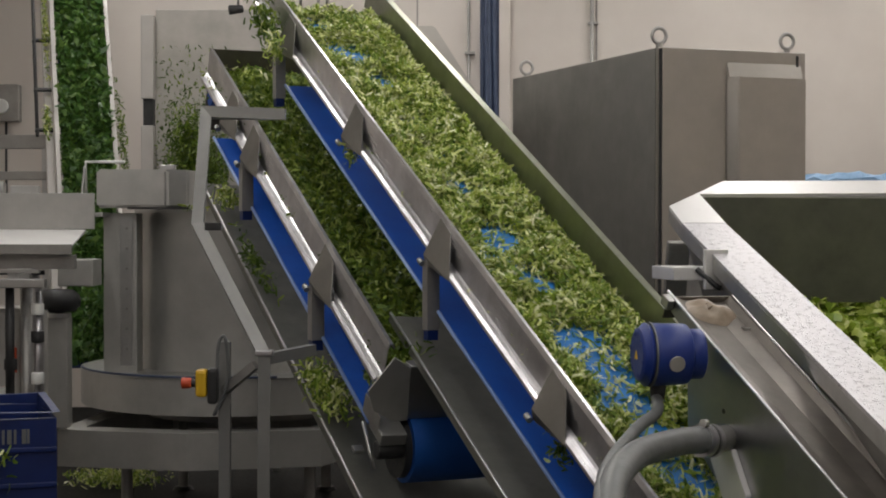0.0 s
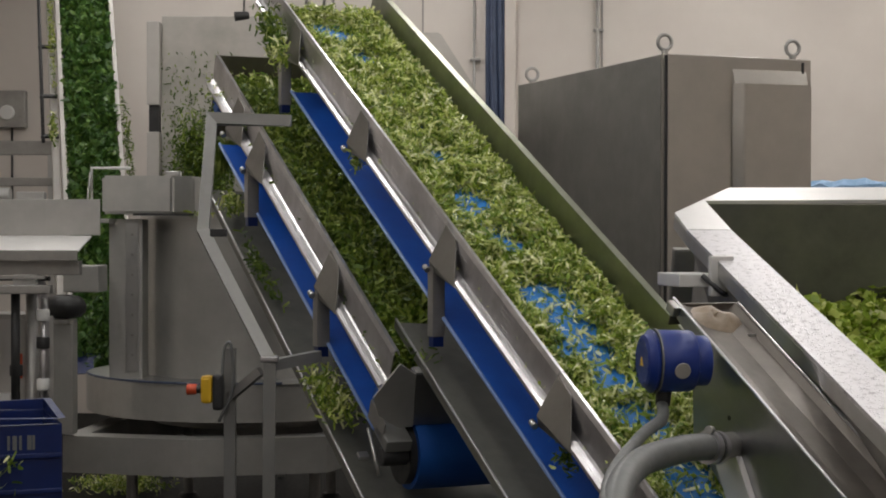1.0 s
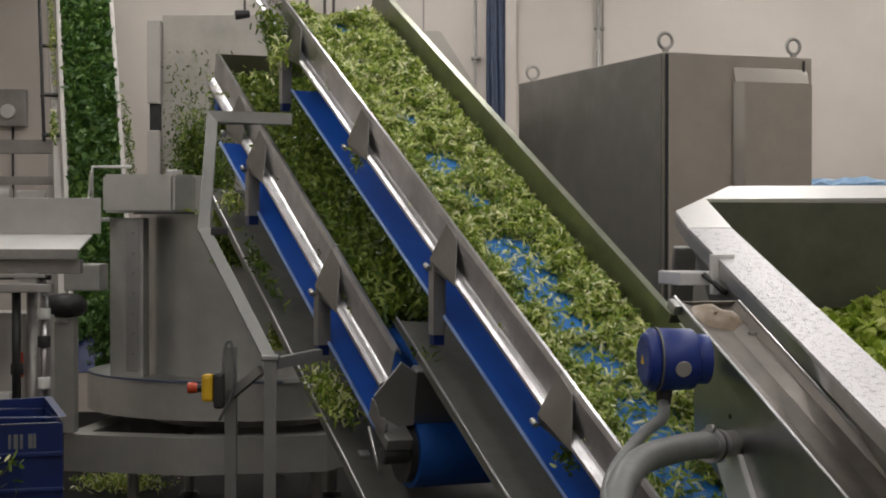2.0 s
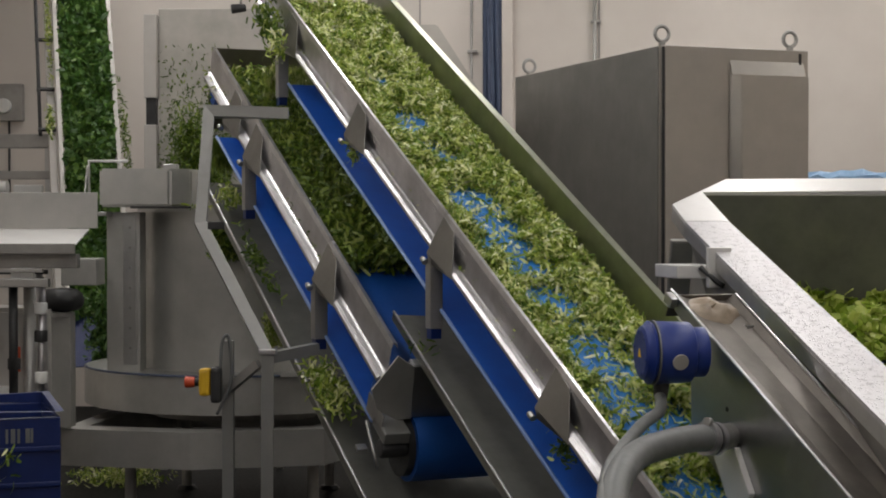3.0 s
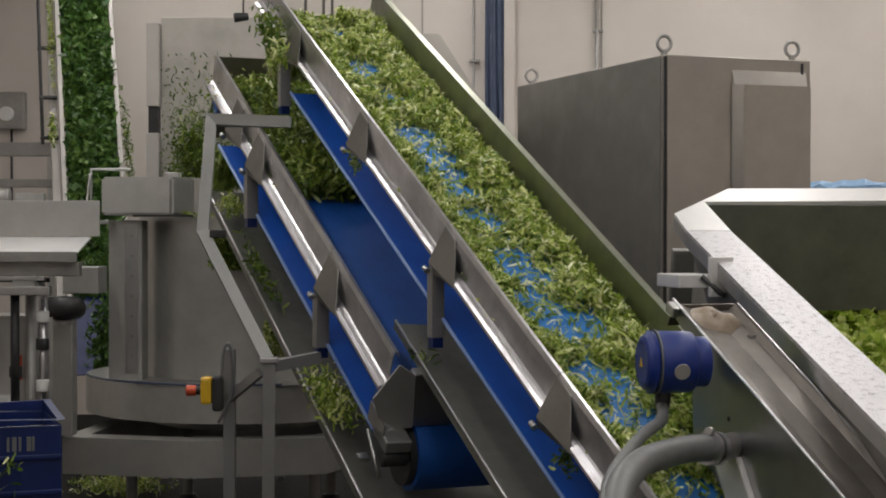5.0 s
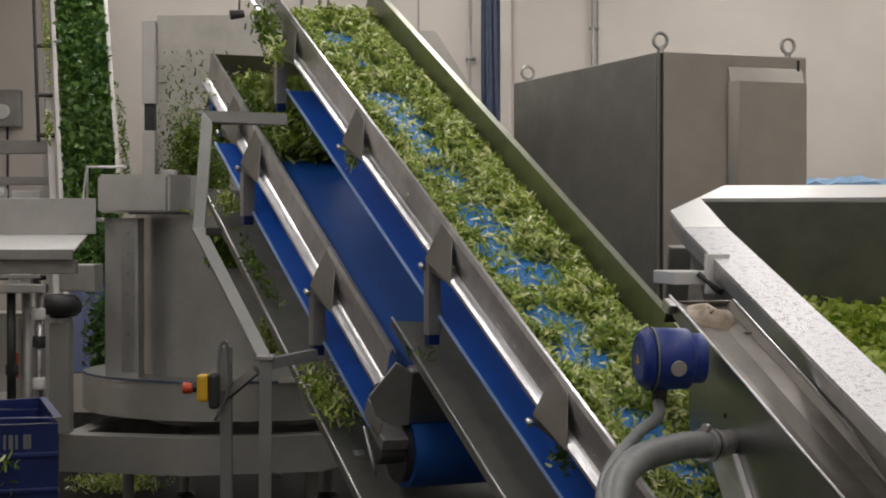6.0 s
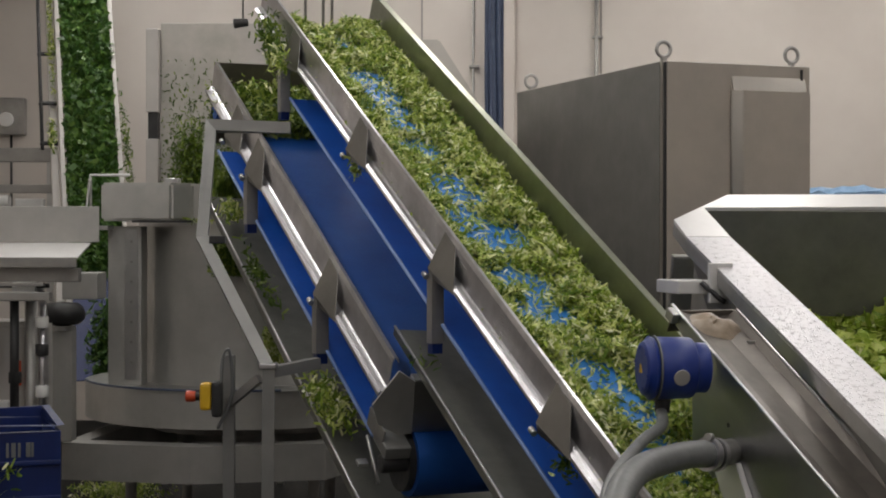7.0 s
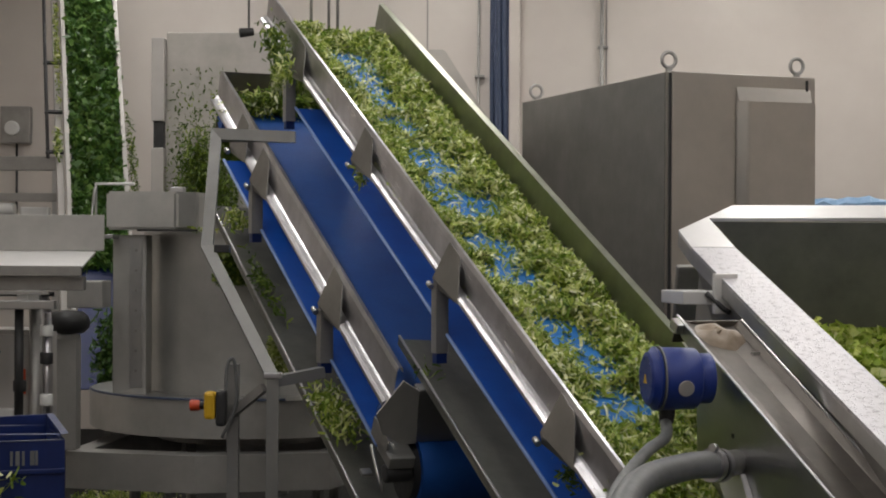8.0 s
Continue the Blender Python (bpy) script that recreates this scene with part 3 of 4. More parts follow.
def emergency_stop():
    c = thing("emergency_stop", pose(-0.856, 5.76, 0.921), "yellow emergency stop box with a red mushroom button", "switch")
    part("box", box(B(), -0.030, 0.012, -0.03, 0.03, -0.050, 0.05, 0.014), YELLOW, c)
    part("button", cyl(B(), (-0.082, -0.005, 0.0), (-0.045, -0.005, 0.0), 0.021, 24, 0.019, 0.005), RED, c, "red mushroom button")
    part("collar", cyl(B(), (-0.046, -0.005, 0.0), (-0.030, -0.005, 0.0), 0.015, 18), RUBBER, c)
    part("back_box", box(B(), 0.0125, 0.050, -0.032, 0.03, -0.075, 0.055, 0.014), RUBBER, c, "black back box")
    part("cable", sweep(B(), curve_pts([(0.045, 0.0, 0.045), (0.05, 0.0, 0.13), (0.062, 0.0, 0.165), (0.078, 0.0, 0.15), (0.08, 0.02, 0.0), (0.03, 0.02, -0.12)]), 0.006, 8), HOSE, c, "grey looped cable")
    return c


emergency_stop()

# ---------------------------------------------------------------- far steep elevator
FAR = slope(-2.465, 10.44, 1.684, 16.5, 52.9)


def far_elevator():
    c = thing("steep_elevator", FAR, "far steep elevator with pale rails carrying green leaves", "conveyor")
    part("belt", box(B(), 0.0, 0.33, -1.32, 3.0, -0.03, -0.02), BLUE, c)
    for u0 in (-0.045, 0.332):
        part("rail", box(B(), u0, u0 + 0.030, -1.32, 3.0, -0.04, 0.035, 0.006), PANEL, c, "pale side rail")
    part("frame", box(B(), -0.10, -0.05, -1.30, 3.0, -0.12, -0.05, 0.006), PANEL, c)
    part("conduit", sweep(B(), [(-0.155, 0.51, -0.02), (-0.155, 3.0, -0.02)], 0.012, 8), RUBBER, c, "dark conduit")
    for v in (0.55, 0.91, 1.37):
        part("clip", box(B(), -0.17, -0.05, v, v + 0.02, -0.03, -0.01), RUBBER, c)
    return c


far_elevator()


def back_rack():
    c = thing("machine_rack", pose(-3.05, 11.34, 0.0), "dim steel machine frame with pale boxes", "rack")
    for z, h in ((2.02, 0.10), (1.80, 0.06), (1.62, 0.04)):
        part("cross_rail", box(B(), -0.6, 0.26, -0.03, 0.03, z, z + h, 0.005), STEEL_DULL, c)
    for x in (-0.55, 0.22):
        part("upright", box(B(), x, x + 0.05, -0.025, 0.025, 0.0, 2.02, 0.004), STEEL, c)
    part("roller", cyl(B(), (-0.25, 0, 1.74), (-0.05, 0, 1.74), 0.05, 20), WHITE, c, "pale roller")
    part("pale_box", box(B(), 0.0, 0.20, -0.05, 0.03, 1.66, 1.76, 0.01), WHITE, c)
    return c


back_rack()


def steel_rack():
    t = thing("steel_rack", pose(0, 11.52, 0.0), "long dim steel frame by the wall", "frame")
    for z, h in ((2.02, 0.08), (1.80, 0.06)):
        part("cross_rail", box(B(), -2.15, -1.1, -0.03, 0.03, z, z + h, 0.005), STEEL_DULL, t)
    for x in (-2.13, -1.15):
        part("upright", box(B(), x, x + 0.05, -0.025, 0.025, 0.0, 2.02, 0.004), STEEL, t)


steel_rack()


def wall_box():
    t = thing("switch_box", pose(-3.52, Y1, 2.45), "grey switch box on the cream wall", "switch box")
    part("body", box(B(), -0.12, 0.12, -0.09, 0.0, -0.14, 0.16, 0.01), STEEL_DULL, t)
    part("knob", cyl(B(), (-0.02, -0.13, -0.02), (-0.02, -0.09, -0.02), 0.06, 20, None, 0.01), WHITE, t, "pale round knob")
    part("cable", sweep(B(), [(0.0, -0.03, -0.14), (0.0, -0.03, -1.0)], 0.01, 8), RUBBER, t)


wall_box()


def splash_housing():
    t = thing("splash_housing", pose(-1.30, 9.63, 0.0), "pale steel splash housing spattered with leaf bits", "housing")
    part("panel", box(B(), -0.42, 0.36, 0.0, 0.03, 1.2, 2.78, 0.006), SPLASHED, t, "pale panel dulled by leaf splashes")
    ch = part("channel", box(B(), -0.50, -0.425, -0.06, 0.06, 2.24, 2.74, 0.006), PANEL, t, "upright channel")
    part("channel_foot", box(B(), -0.50, -0.425, -0.06, 0.06, 1.2, 2.08, 0.006), PANEL, t, "lower channel")
    part("joint", box(B(), -0.49, -0.43, -0.04, 0.04, 2.08, 2.24), RUBBER, t)
    for x in (-0.40, 0.30):
        part("leg", sweep(B(), [(x, 0.015, 0.0), (x, 0.015, 1.2)], 0.03, 4, 45), STEEL, t)
    return t


splash_housing()


def spray_nozzle():
    t = thing("spray_nozzle", pose(-1.18, 9.09, 2.705), "small dark nozzle on a thin rod", "nozzle")
    part("body", cyl(B(), (-0.03, 0, 0), (0.05, 0.02, 0.01), 0.028, 16, 0.022, 0.006), RUBBER, t)
    part("rod", sweep(B(), [(0.02, 0.03, 0.02), (0.02, 0.03, ZC - 2.705)], 0.006, 8), STEEL, t)


spray_nozzle()


def rods_and_pipes():
    for x in (-0.834, -0.729, -0.677):
        t = thing("hanging_rod", pose(x, 9.45, 0), "thin steel rod hanging from the ceiling", "rod", "hanging rods")
        part("rod", sweep(B(), [(0, 0, 2.3), (0, 0, ZC)], 0.009, 8), STEEL_DULL, t)
    for x, z0, r in ((0.215, 1.0, 0.010), (1.21, 1.0, 0.016)):
        t = thing("wall_pipe", pose(x, Y1, 0), "thin grey pipe clipped to the wall", "pipe", "wall pipes")
        part("pipe", sweep(B(), [(0, -0.035, 0.0), (0, -0.035, ZC)], r, 10), STEEL_DULL, t)
        for z in ((2.86,) if x < 1 else (2.2, 3.10)):
            part("clip", box(B(), -0.03, 0.05, -0.05, 0.0, z, z + 0.02, 0.003), STEEL_DULL, t)
    t = thing("cable_bundle", pose(0.40, Y1, 0), "bundle of dark blue cables down the wall", "cables")
    for i, (x, y, r) in enumerate(((-0.062, -0.04, 0.022), (-0.02, -0.06, 0.026), (0.028, -0.05, 0.024), (0.062, -0.035, 0.014), (-0.04, -0.085, 0.016))):
        part("cable", sweep(B(), curve_pts([(x, y, 0.3), (x + 0.01 * math.sin(i), y, 1.5), (x - 0.008 * math.cos(i * 2), y, 2.4), (x - 0.01, y, 3.2), (x, y, ZC)]), r, 12), CABLE, t)
    part("tray", box(B(), -0.09, 0.08, -0.012, -0.002, 0.3, ZC), JOINT, t)
    t = thing("hooded_machine", pose(0, 9.54, 0), "grey steel machine with a sloping hood", "machine")
    part("hood", prism(B(), [(-0.165, 2.66), (-0.045, 2.66), (0.30, 2.12), (0.30, 1.2), (-0.165, 1.2)], -0.1, 0.3, "y", 0.008), STEEL_CAB, t)
    part("stand", box(B(), -0.14, 0.28, -0.05, 0.25, 0.0, 1.2, 0.01), STEEL_DULL, t)


rods_and_pipes()


# ---------------------------------------------------------------- steel chute beside the upper conveyor, with the drive
CHUTE = slope(0.801, 4.384, 1.104, 20.75, 27.74)


def steel_chute():
    c = thing("steel_chute", CHUTE, "stained steel chute beside the conveyor", "chute")
    part("side_plate", prism(B(), [(0.452, -0.004), (-0.95, -0.004), (-0.95, -0.36), (-0.145, -0.36), (0.128, -0.326), (0.205, -0.19), (0.275, -0.060), (0.400, -0.045)], -0.003, 0.003, "x"), STEEL_PLATE, c, "dark reflecting steel side plate")
    part("bed", prism(B(), [(0.003, -0.006), (0.012, -0.016), (0.06, -0.030), (0.15, -0.046), (0.215, -0.040), (0.236, -0.018), (0.239, -0.018), (0.219, -0.046), (0.15, -0.052), (0.06, -0.036), (0.010, -0.022), (0.003, -0.012)], -0.95, 0.452, "y"), STEEL_BED, c, "brown stained steel bed")
    part("rim", sweep(B(), [(0.0, -0.95, 0.0), (0.0, 0.455, 0.0)], 0.006, 8), STEEL_GUARD, c, "bright rolled rim")
    part("inner_flange", box(B(), 0.232, 0.240, -0.95, 0.445, -0.018, -0.011, 0.002), STEEL_GUARD, c)
    part("end_plate", box(B(), 0.004, 0.235, 0.453, 0.459, -0.10, -0.022, 0.002), STEEL_BED, c)
    bm, n = B(), 18
    rings = [[bm.verts.new((0.11 + 0.10 * q * math.cos(6.2832 * a / n) * (1 + 0.12 * math.sin(a * 2.3)), 0.375 + 0.075 * q * math.sin(6.2832 * a / n), -0.046 + h * (1 + 0.25 * math.sin(a * 1.05 + h * 90))))
              for a in range(n)] for q, h in ((1.0, 0.0), (0.8, 0.022), (0.5, 0.034), (0.15, 0.036))]
    for p, q in zip(rings, rings[1:]):
        for a in range(n):
            bm.faces.new((p[a], p[(a + 1) % n], q[(a + 1) % n], q[a])).smooth = True
    bm.faces.new(rings[-1])
    part("wet_pulp", bm, PULP, c, "tan wet pulp heaped in the corner")
    part("clamp", box(B(), -0.03, -0.004, 0.39, 0.44, -0.034, 0.002, 0.006), STEEL, c)
    part("brace", prism(B(), [(-0.030, -0.285), (-0.136, -0.202), (-0.271, -0.273), (-0.271, -0.36), (-0.165, -0.36)], -0.024, -0.0035, "x", 0.002), STEEL_SATIN, c, "pale steel brace")
    part("drain_hole", cyl(B(), (-0.0045, -0.021, -0.144), (-0.001, -0.021, -0.144), 0.008, 12), RUBBER, c)
    sized(c, 0.915)
    inv = CHUTE.inverted()
    for u, v in ((0.20, -0.73), (0.20, 0.27)):
        f = CHUTE @ Vector((u, v, -0.04))
        part("leg", sweep(B(), [inv @ f, inv @ Vector((f.x, f.y, 0.0))], 0.03, 4, 45), STEEL, c)
    return c


steel_chute()


def drum_motor():
    """The blue geared drive on the chute's side plate; its axis lies along x."""
    m = pose(0.551, 4.42, 1.136, 0, 0, 9)
    d = thing("drive_motor", m, "blue enamelled drive motor with a grey round plate", "motor")
    part("housing", cyl(B(), (0.024, 0, 0), (0.132, 0, 0), 0.087, 48, 0.085, 0.010), BLUE_PAINT, d)
    part("end_cap", cyl(B(), (-0.012, 0, 0), (0.0245, 0, 0), 0.078, 48, 0.089, 0.014), BLUE_PAINT, d, "blue end cap")
    part("joint_ring", cyl(B(), (0.022, 0, 0), (0.0265, 0, 0), 0.0903, 48), HOSE, d, "pale joint line")
    part("mounting_flange", cyl(B(), (0.130, 0, 0), (0.172, 0, 0), 0.070, 40, None, 0.004), BLUE_PAINT, d, "blue mounting flange")
    for k in range(6):
        a = radians(60 * k + 15)
        part("cap_screw", cyl(B(), (-0.014, 0.058 * math.cos(a), 0.058 * math.sin(a)), (-0.006, 0.058 * math.cos(a), 0.058 * math.sin(a)), 0.005, 10), BLUE_PAINT, d)
    out = Vector((0, -0.972, -0.235))
    c0 = Vector((0.079, 0, 0)) + out * 0.085
    part("round_plate", cyl(B(), c0, c0 + out * 0.006, 0.0225, 28, None, 0.002), JOINT, d, "grey round cover plate")
    part("warning_sign", prism(B(), [(-0.012, -0.012), (0.012, -0.012), (0.0, 0.012)], -0.0145, -0.011, "x"), YELLOW, d, "worn yellow warning sign")
    tip = m.inverted() @ Vector((0.600, 4.440, 1.012))
    part("cable_gland", cyl(B(), tip + Vector((0.004, 0.0, 0.055)), tip, 0.024, 16, 0.020), RUBBER, d, "black cable gland")
    return d


drum_motor()


def hose(name, ctrl, r, label):
    t = thing(name, pose(*ctrl[-1]), label, "hose")
    base = Vector(ctrl[-1])
    part("tube", sweep(B(), curve_pts([Vector(p) - base for p in ctrl], 10), r, 16), HOSE, t)
    return t, base


h, o = hose("cable_conduit", [(0.600, 4.460, 1.022), (0.585, 4.340, 0.986), (0.509, 4.164, 0.963), (0.402, 3.844, 0.916), (0.358, 3.604, 0.863), (0.364, 3.508, 0.771), (0.455, 3.764, 0.500), (0.500, 3.764, 0.000)], 0.0165, "thin grey cable conduit below the motor")
h, o = hose("drain_hose", [(0.721, 4.244, 0.921), (0.667, 4.188, 0.930), (0.594, 4.100, 0.934), (0.472, 3.924, 0.924), (0.396, 3.700, 0.884), (0.373, 3.540, 0.808), (0.383, 3.476, 0.680), (0.482, 3.764, 0.545), (0.509, 3.764, 0.000)], 0.036, "thick grey drain hose curving to the floor")
a, b = Vector((0.721, 4.244, 0.921)), Vector((0.667, 4.188, 0.930))
for k in (0.02, 0.42):
    q = a.lerp(b, k)
    part("hose_clamp", cyl(B(), q - o, q + (b - a).normalized() * 0.018 - o, 0.045, 24), STEEL_GUARD, h, "bright steel hose clamp")
part("clamp_screw", cyl(B(), a.lerp(b, 0.40) + Vector((0, -0.01, 0.046)) - o, a.lerp(b, 0.62) + Vector((0, -0.01, 0.046)) - o, 0.012, 10), STEEL, h)
part("rubber_sleeve", cyl(B(), a.lerp(b, 0.17) - o, a.lerp(b, 0.41) - o, 0.041, 24), RUBBER, h, "black rubber sleeve")
part("coupling", cyl(B(), Vector((0.716, 4.239, 0.922)) - o, Vector((0.793, 4.420, 0.906)) - o, 0.036, 20), STEEL_DULL, h)

# ---------------------------------------------------------------- feed hopper with a climbing belt of lettuce
HOP = slope(0.986, 6.12, 1.610, 7.5, 15.8)


def feed_hopper():
    c = thing("feed_hopper", HOP, "bright wet steel feed hopper full of lettuce", "hopper")
    rim = [(-0.180, -2.6), (-0.180, -0.405), (-0.019, -0.405), (-0.019, -2.6)]
    corner = [(-0.180, -0.403), (-0.165, -0.174), (0.153, 0.203), (1.30, 0.245), (1.30, 0.048), (0.0, 0.0), (-0.019, -0.403)]
    part("rim_corner", prism(B(), corner, -0.012, 0.001, "z"), STEEL_SATIN, c, "dry satin steel corner of the rim")
    part("rim", prism(B(), rim, -0.012, 0.0, "z"), STEEL_WET, c, "bright wet folded rim with droplets")
    part("rim_lip", prism(B(), [(-0.180, -0.403), (-0.165, -0.174), (-0.160, -0.176), (-0.175, -0.403)], -0.060, -0.0125, "z"), STEEL, c, "folded lip")
    part("rim_lip", prism(B(), [(-0.180, -2.6), (-0.180, -0.405), (-0.175, -0.405), (-0.175, -2.6)], -0.060, -0.0125, "z"), STEEL, c, "folded lip")
    part("side_wall", prism(B(), [(-0.019, -0.0125), (-0.015, -0.0125), (-0.015, -0.62), (-0.019, -0.62)], -2.6, 0.0, "y"), STEEL, c)
    # Dark olive tray steel stands in for lettuce reflected in this wall.
    part("back_wall", box(B(), -0.015, 1.30, 0.0, 0.004, -0.44, -0.0125), STEEL_TRAY, c, "steel back wall toned dark olive for the lettuce reflection")
    part("outer_wall", prism(B(), [(-0.165, -0.0605), (-0.161, -0.0605), (-0.03, -0.40), (-0.034, -0.40)], -2.6, -0.42, "y"), STEEL_DULL, c)
    part("climbing_belt", box(B(), 0.28, 1.30, -1.5, 0.30, -0.58, -0.56), BELT, c, "blue climbing belt")
    part("level_infeed_belt", box(B(), 0.28, 1.30, -1.9, 0.0, -0.02, 0.0), BELT, c, "level blue infeed belt", pose(0, -1.5, -0.56, -15.8, 0, 0))
    part("rear_housing", box(B(), 0.0, 1.30, 0.36, 0.40, -0.85, -0.30, 0.01), STEEL_DULL, c)
    inv = HOP.inverted()
    for u, v in ((-0.02, -1.9), (-0.02, 0.1), (1.25, -1.9), (1.25, 0.1)):
        p = HOP @ Vector((u, v, -0.5))
        part("leg", sweep(B(), [inv @ p, inv @ Vector((p.x, p.y, 0.0))], 0.04, 4, 45), STEEL, c)
    b = part("support_bracket", box(B(), -0.012, 0.135, -0.10, 0.12, -0.045, 0.0, 0.004), STEEL_SATIN, c, "pale steel support bracket", inv @ pose(0.768, 5.45, 1.352, 0, 0, 12))
    part("upright", box(B(), 0.088, 0.170, -0.13, -0.105, -0.075, 0.060, 0.004), STEEL_SATIN, b)
    part("handle", sweep(B(), [(0.066, -0.108, -0.005), (0.120, -0.140, -0.060), (0.135, -0.150, -0.070)], 0.009, 8), RUBBER, b, "black handle")
    return c


feed_hopper()


def lined_bin():
    c = thing("waste_bin", pose(2.55, 10.08, 0), "steel bin with a crumpled blue film liner", "bin")
    part("tub", prism(B(), [(-0.42, -0.3), (0.42, -0.3), (0.42, 0.3), (-0.42, 0.3)], 0.0, 1.74, "z", 0.02), STEEL_DULL, c)
    bm = B()
    rng = random.Random(4)
    n = 40
    rings = []
    for z, r in ((1.70, 1.0), (1.77, 1.02), (1.805, 0.93), (1.78, 0.7), (1.76, 0.2)):
        rings.append([bm.verts.new((0.46 * r * math.cos(6.283 * i / n) * (1 + rng.uniform(-0.04, 0.04)), 0.34 * r * math.sin(6.283 * i / n), z + rng.uniform(-0.015, 0.02))) for i in range(n)])
    for a, b in zip(rings, rings[1:]):
        for i in range(n):
            bm.faces.new((a[i], a[(i + 1) % n], b[(i + 1) % n], b[i]))
    bm.faces.new(rings[-1])
    part("liner", bm, BLUE_FILM, c, "crumpled pale blue film liner")


lined_bin()


# ---------------------------------------------------------------- electrical cabinet
def electrical_cabinet():
    m = pose(1.070, 7.92, 0.0, 0, 0, 20)
    c = thing("electrical_cabinet", m, "tall brushed steel electrical cabinet with lifting eyes", "cabinet")
    W, D, Hh = 0.833, 1.88, 2.372
    part("body", box(B(), 0.0, W, 0.0, D, 0.12, Hh, 0.003), STEEL_CAB, c)
    part("side_panel", box(B(), -0.006, -0.001, 0.02, D - 0.02, 0.14, Hh - 0.006, 0.001), STEEL_SIDE, c, "brushed side panel toned dark for its dim reflection")
    part("panel_edge", box(B(), -0.004, -0.001, 0.0, 0.018, 0.14, Hh - 0.006), STEEL_CAB, c, "bright folded panel edge")
    part("plinth", box(B(), 0.03, W - 0.03, 0.03, D - 0.03, 0.0, 0.12), STEEL_DULL, c)
    d = part("door", box(B(), 0.012, W - 0.004, -0.022, -0.002, 0.14, Hh - 0.004, 0.004), STEEL_CAB, c)
    part("seal", box(B(), 0.003, 0.012, -0.016, -0.001, 0.14, Hh - 0.01), RUBBER, c, "black door seal")
    part("latch", box(B(), W - 0.06, W - 0.045, -0.026, -0.021, Hh - 0.10, Hh - 0.02, 0.002), RUBBER, d, "black latch slot")
    part("cooling_unit", prism(B(), [(0.370, -0.022), (0.370, -0.034), (0.412, -0.078), (W - 0.034, -0.078), (W - 0.034, -0.022)], 0.6, Hh - 0.140, "z", 0.004), STEEL_CAB, d, "shallow steel cooling unit cover")
    part("sloped_hood", prism(B(), [(-0.0225, Hh - 0.139), (-0.046, Hh - 0.139), (-0.0225, Hh - 0.066)], 0.374, W - 0.034, "x"), STEEL_CAB, d, "sloping steel hood")
    for x, y in ((0.02, 0.03), (W - 0.08, 0.03), (0.05, D - 0.10), (W - 0.06, D - 0.10)):
        e = part("lifting_eye", sweep(B(), [(x + 0.038 * math.cos(a), y, Hh + 0.058 + 0.038 * math.sin(a)) for a in [2 * math.pi * k / 24 for k in range(24)]], 0.0095, 8, closed=True), STEEL_DULL, c, "steel lifting eye")
        part("shank", cyl(B(), (x, y, Hh - 0.004), (x, y, Hh + 0.018), 0.017, 14), STEEL_DULL, e)


electrical_cabinet()


# ---------------------------------------------------------------- cut salad
def shred_mesh(name, spots, seed, size=(0.012, 0.060), width=(0.003, 0.0125), lie=0.65, material=None):
    """Curled strips of leaf, three rungs each, at the given spots (x, y, z)."""
    rng = np.random.RandomState(seed)
    n = len(spots)
    c = np.asarray(spots, float).reshape(n, 3)
    yaw, tilt, rollx = rng.uniform(0, 2 * np.pi, n), rng.normal(0, lie, n), rng.normal(0, lie * 1.2, n)
    ln, wd = rng.uniform(*size, n) * 0.5, rng.uniform(*width, n) * 0.5
    d = np.stack([np.cos(yaw) * np.cos(tilt), np.sin(yaw) * np.cos(tilt), np.sin(tilt)], 1)
    s = np.stack([-np.sin(yaw), np.cos(yaw), np.zeros(n)], 1)
    up = np.cross(d, s)
    s = s * np.cos(rollx)[:, None] + up * np.sin(rollx)[:, None]
    nrm = np.cross(d, s)
    curl = rng.uniform(-0.5, 0.8, n)[:, None]
    V = np.empty((n, 6, 3))
    for i, k in enumerate((-1, 0, 1)):
        mid = c + d * (ln * k)[:, None] + nrm * curl * (ln * (1 - abs(k)))[:, None] * 0.6
        w = wd * (1.0 if k == 0 else rng.uniform(0.3, 0.95, n))
        V[:, 2 * i], V[:, 2 * i + 1] = mid - s * w[:, None], mid + s * w[:, None]
    base = np.arange(n)[:, None] * 6
    F = np.concatenate([base + np.array([[0, 1, 3, 2]]), base + np.array([[2, 3, 5, 4]])], 0)
    me = bpy.data.meshes.new(name)
    me.from_pydata(V.reshape(-1, 3).tolist(), [], F.tolist())
    me.materials.append(material)
    return me


# bare spots of the belt: across, along at the start, half width, half length
BARE = [(0.23, 2.75, 0.09, 0.10), (0.19, 3.05, 0.06, 0.07), (0.31, 2.42, 0.05, 0.07), (0.27, 1.42, 0.05, 0.06), (0.28, 1.04, 0.06, 0.08), (0.17, 0.86, 0.04, 0.06),
        (0.27, 0.71, 0.06, 0.07), (0.27, 0.30, 0.09, 0.10), (0.29, 0.12, 0.07, 0.06), (0.22, -0.02, 0.09, 0.06), (0.29, -0.19, 0.07, 0.06), (0.27, -0.40, 0.08, 0.07),
        (0.28, -0.76, 0.08, 0.11), (0.20, -0.98, 0.07, 0.05), (0.28, -1.14, 0.11, 0.09), (0.25, -1.48, 0.09, 0.08), (0.25, -1.70, 0.08, 0.07), (0.27, -2.10, 0.08, 0.09),
        (0.31, -2.30, 0.06, 0.06), (0.28, -2.52, 0.09, 0.07)]


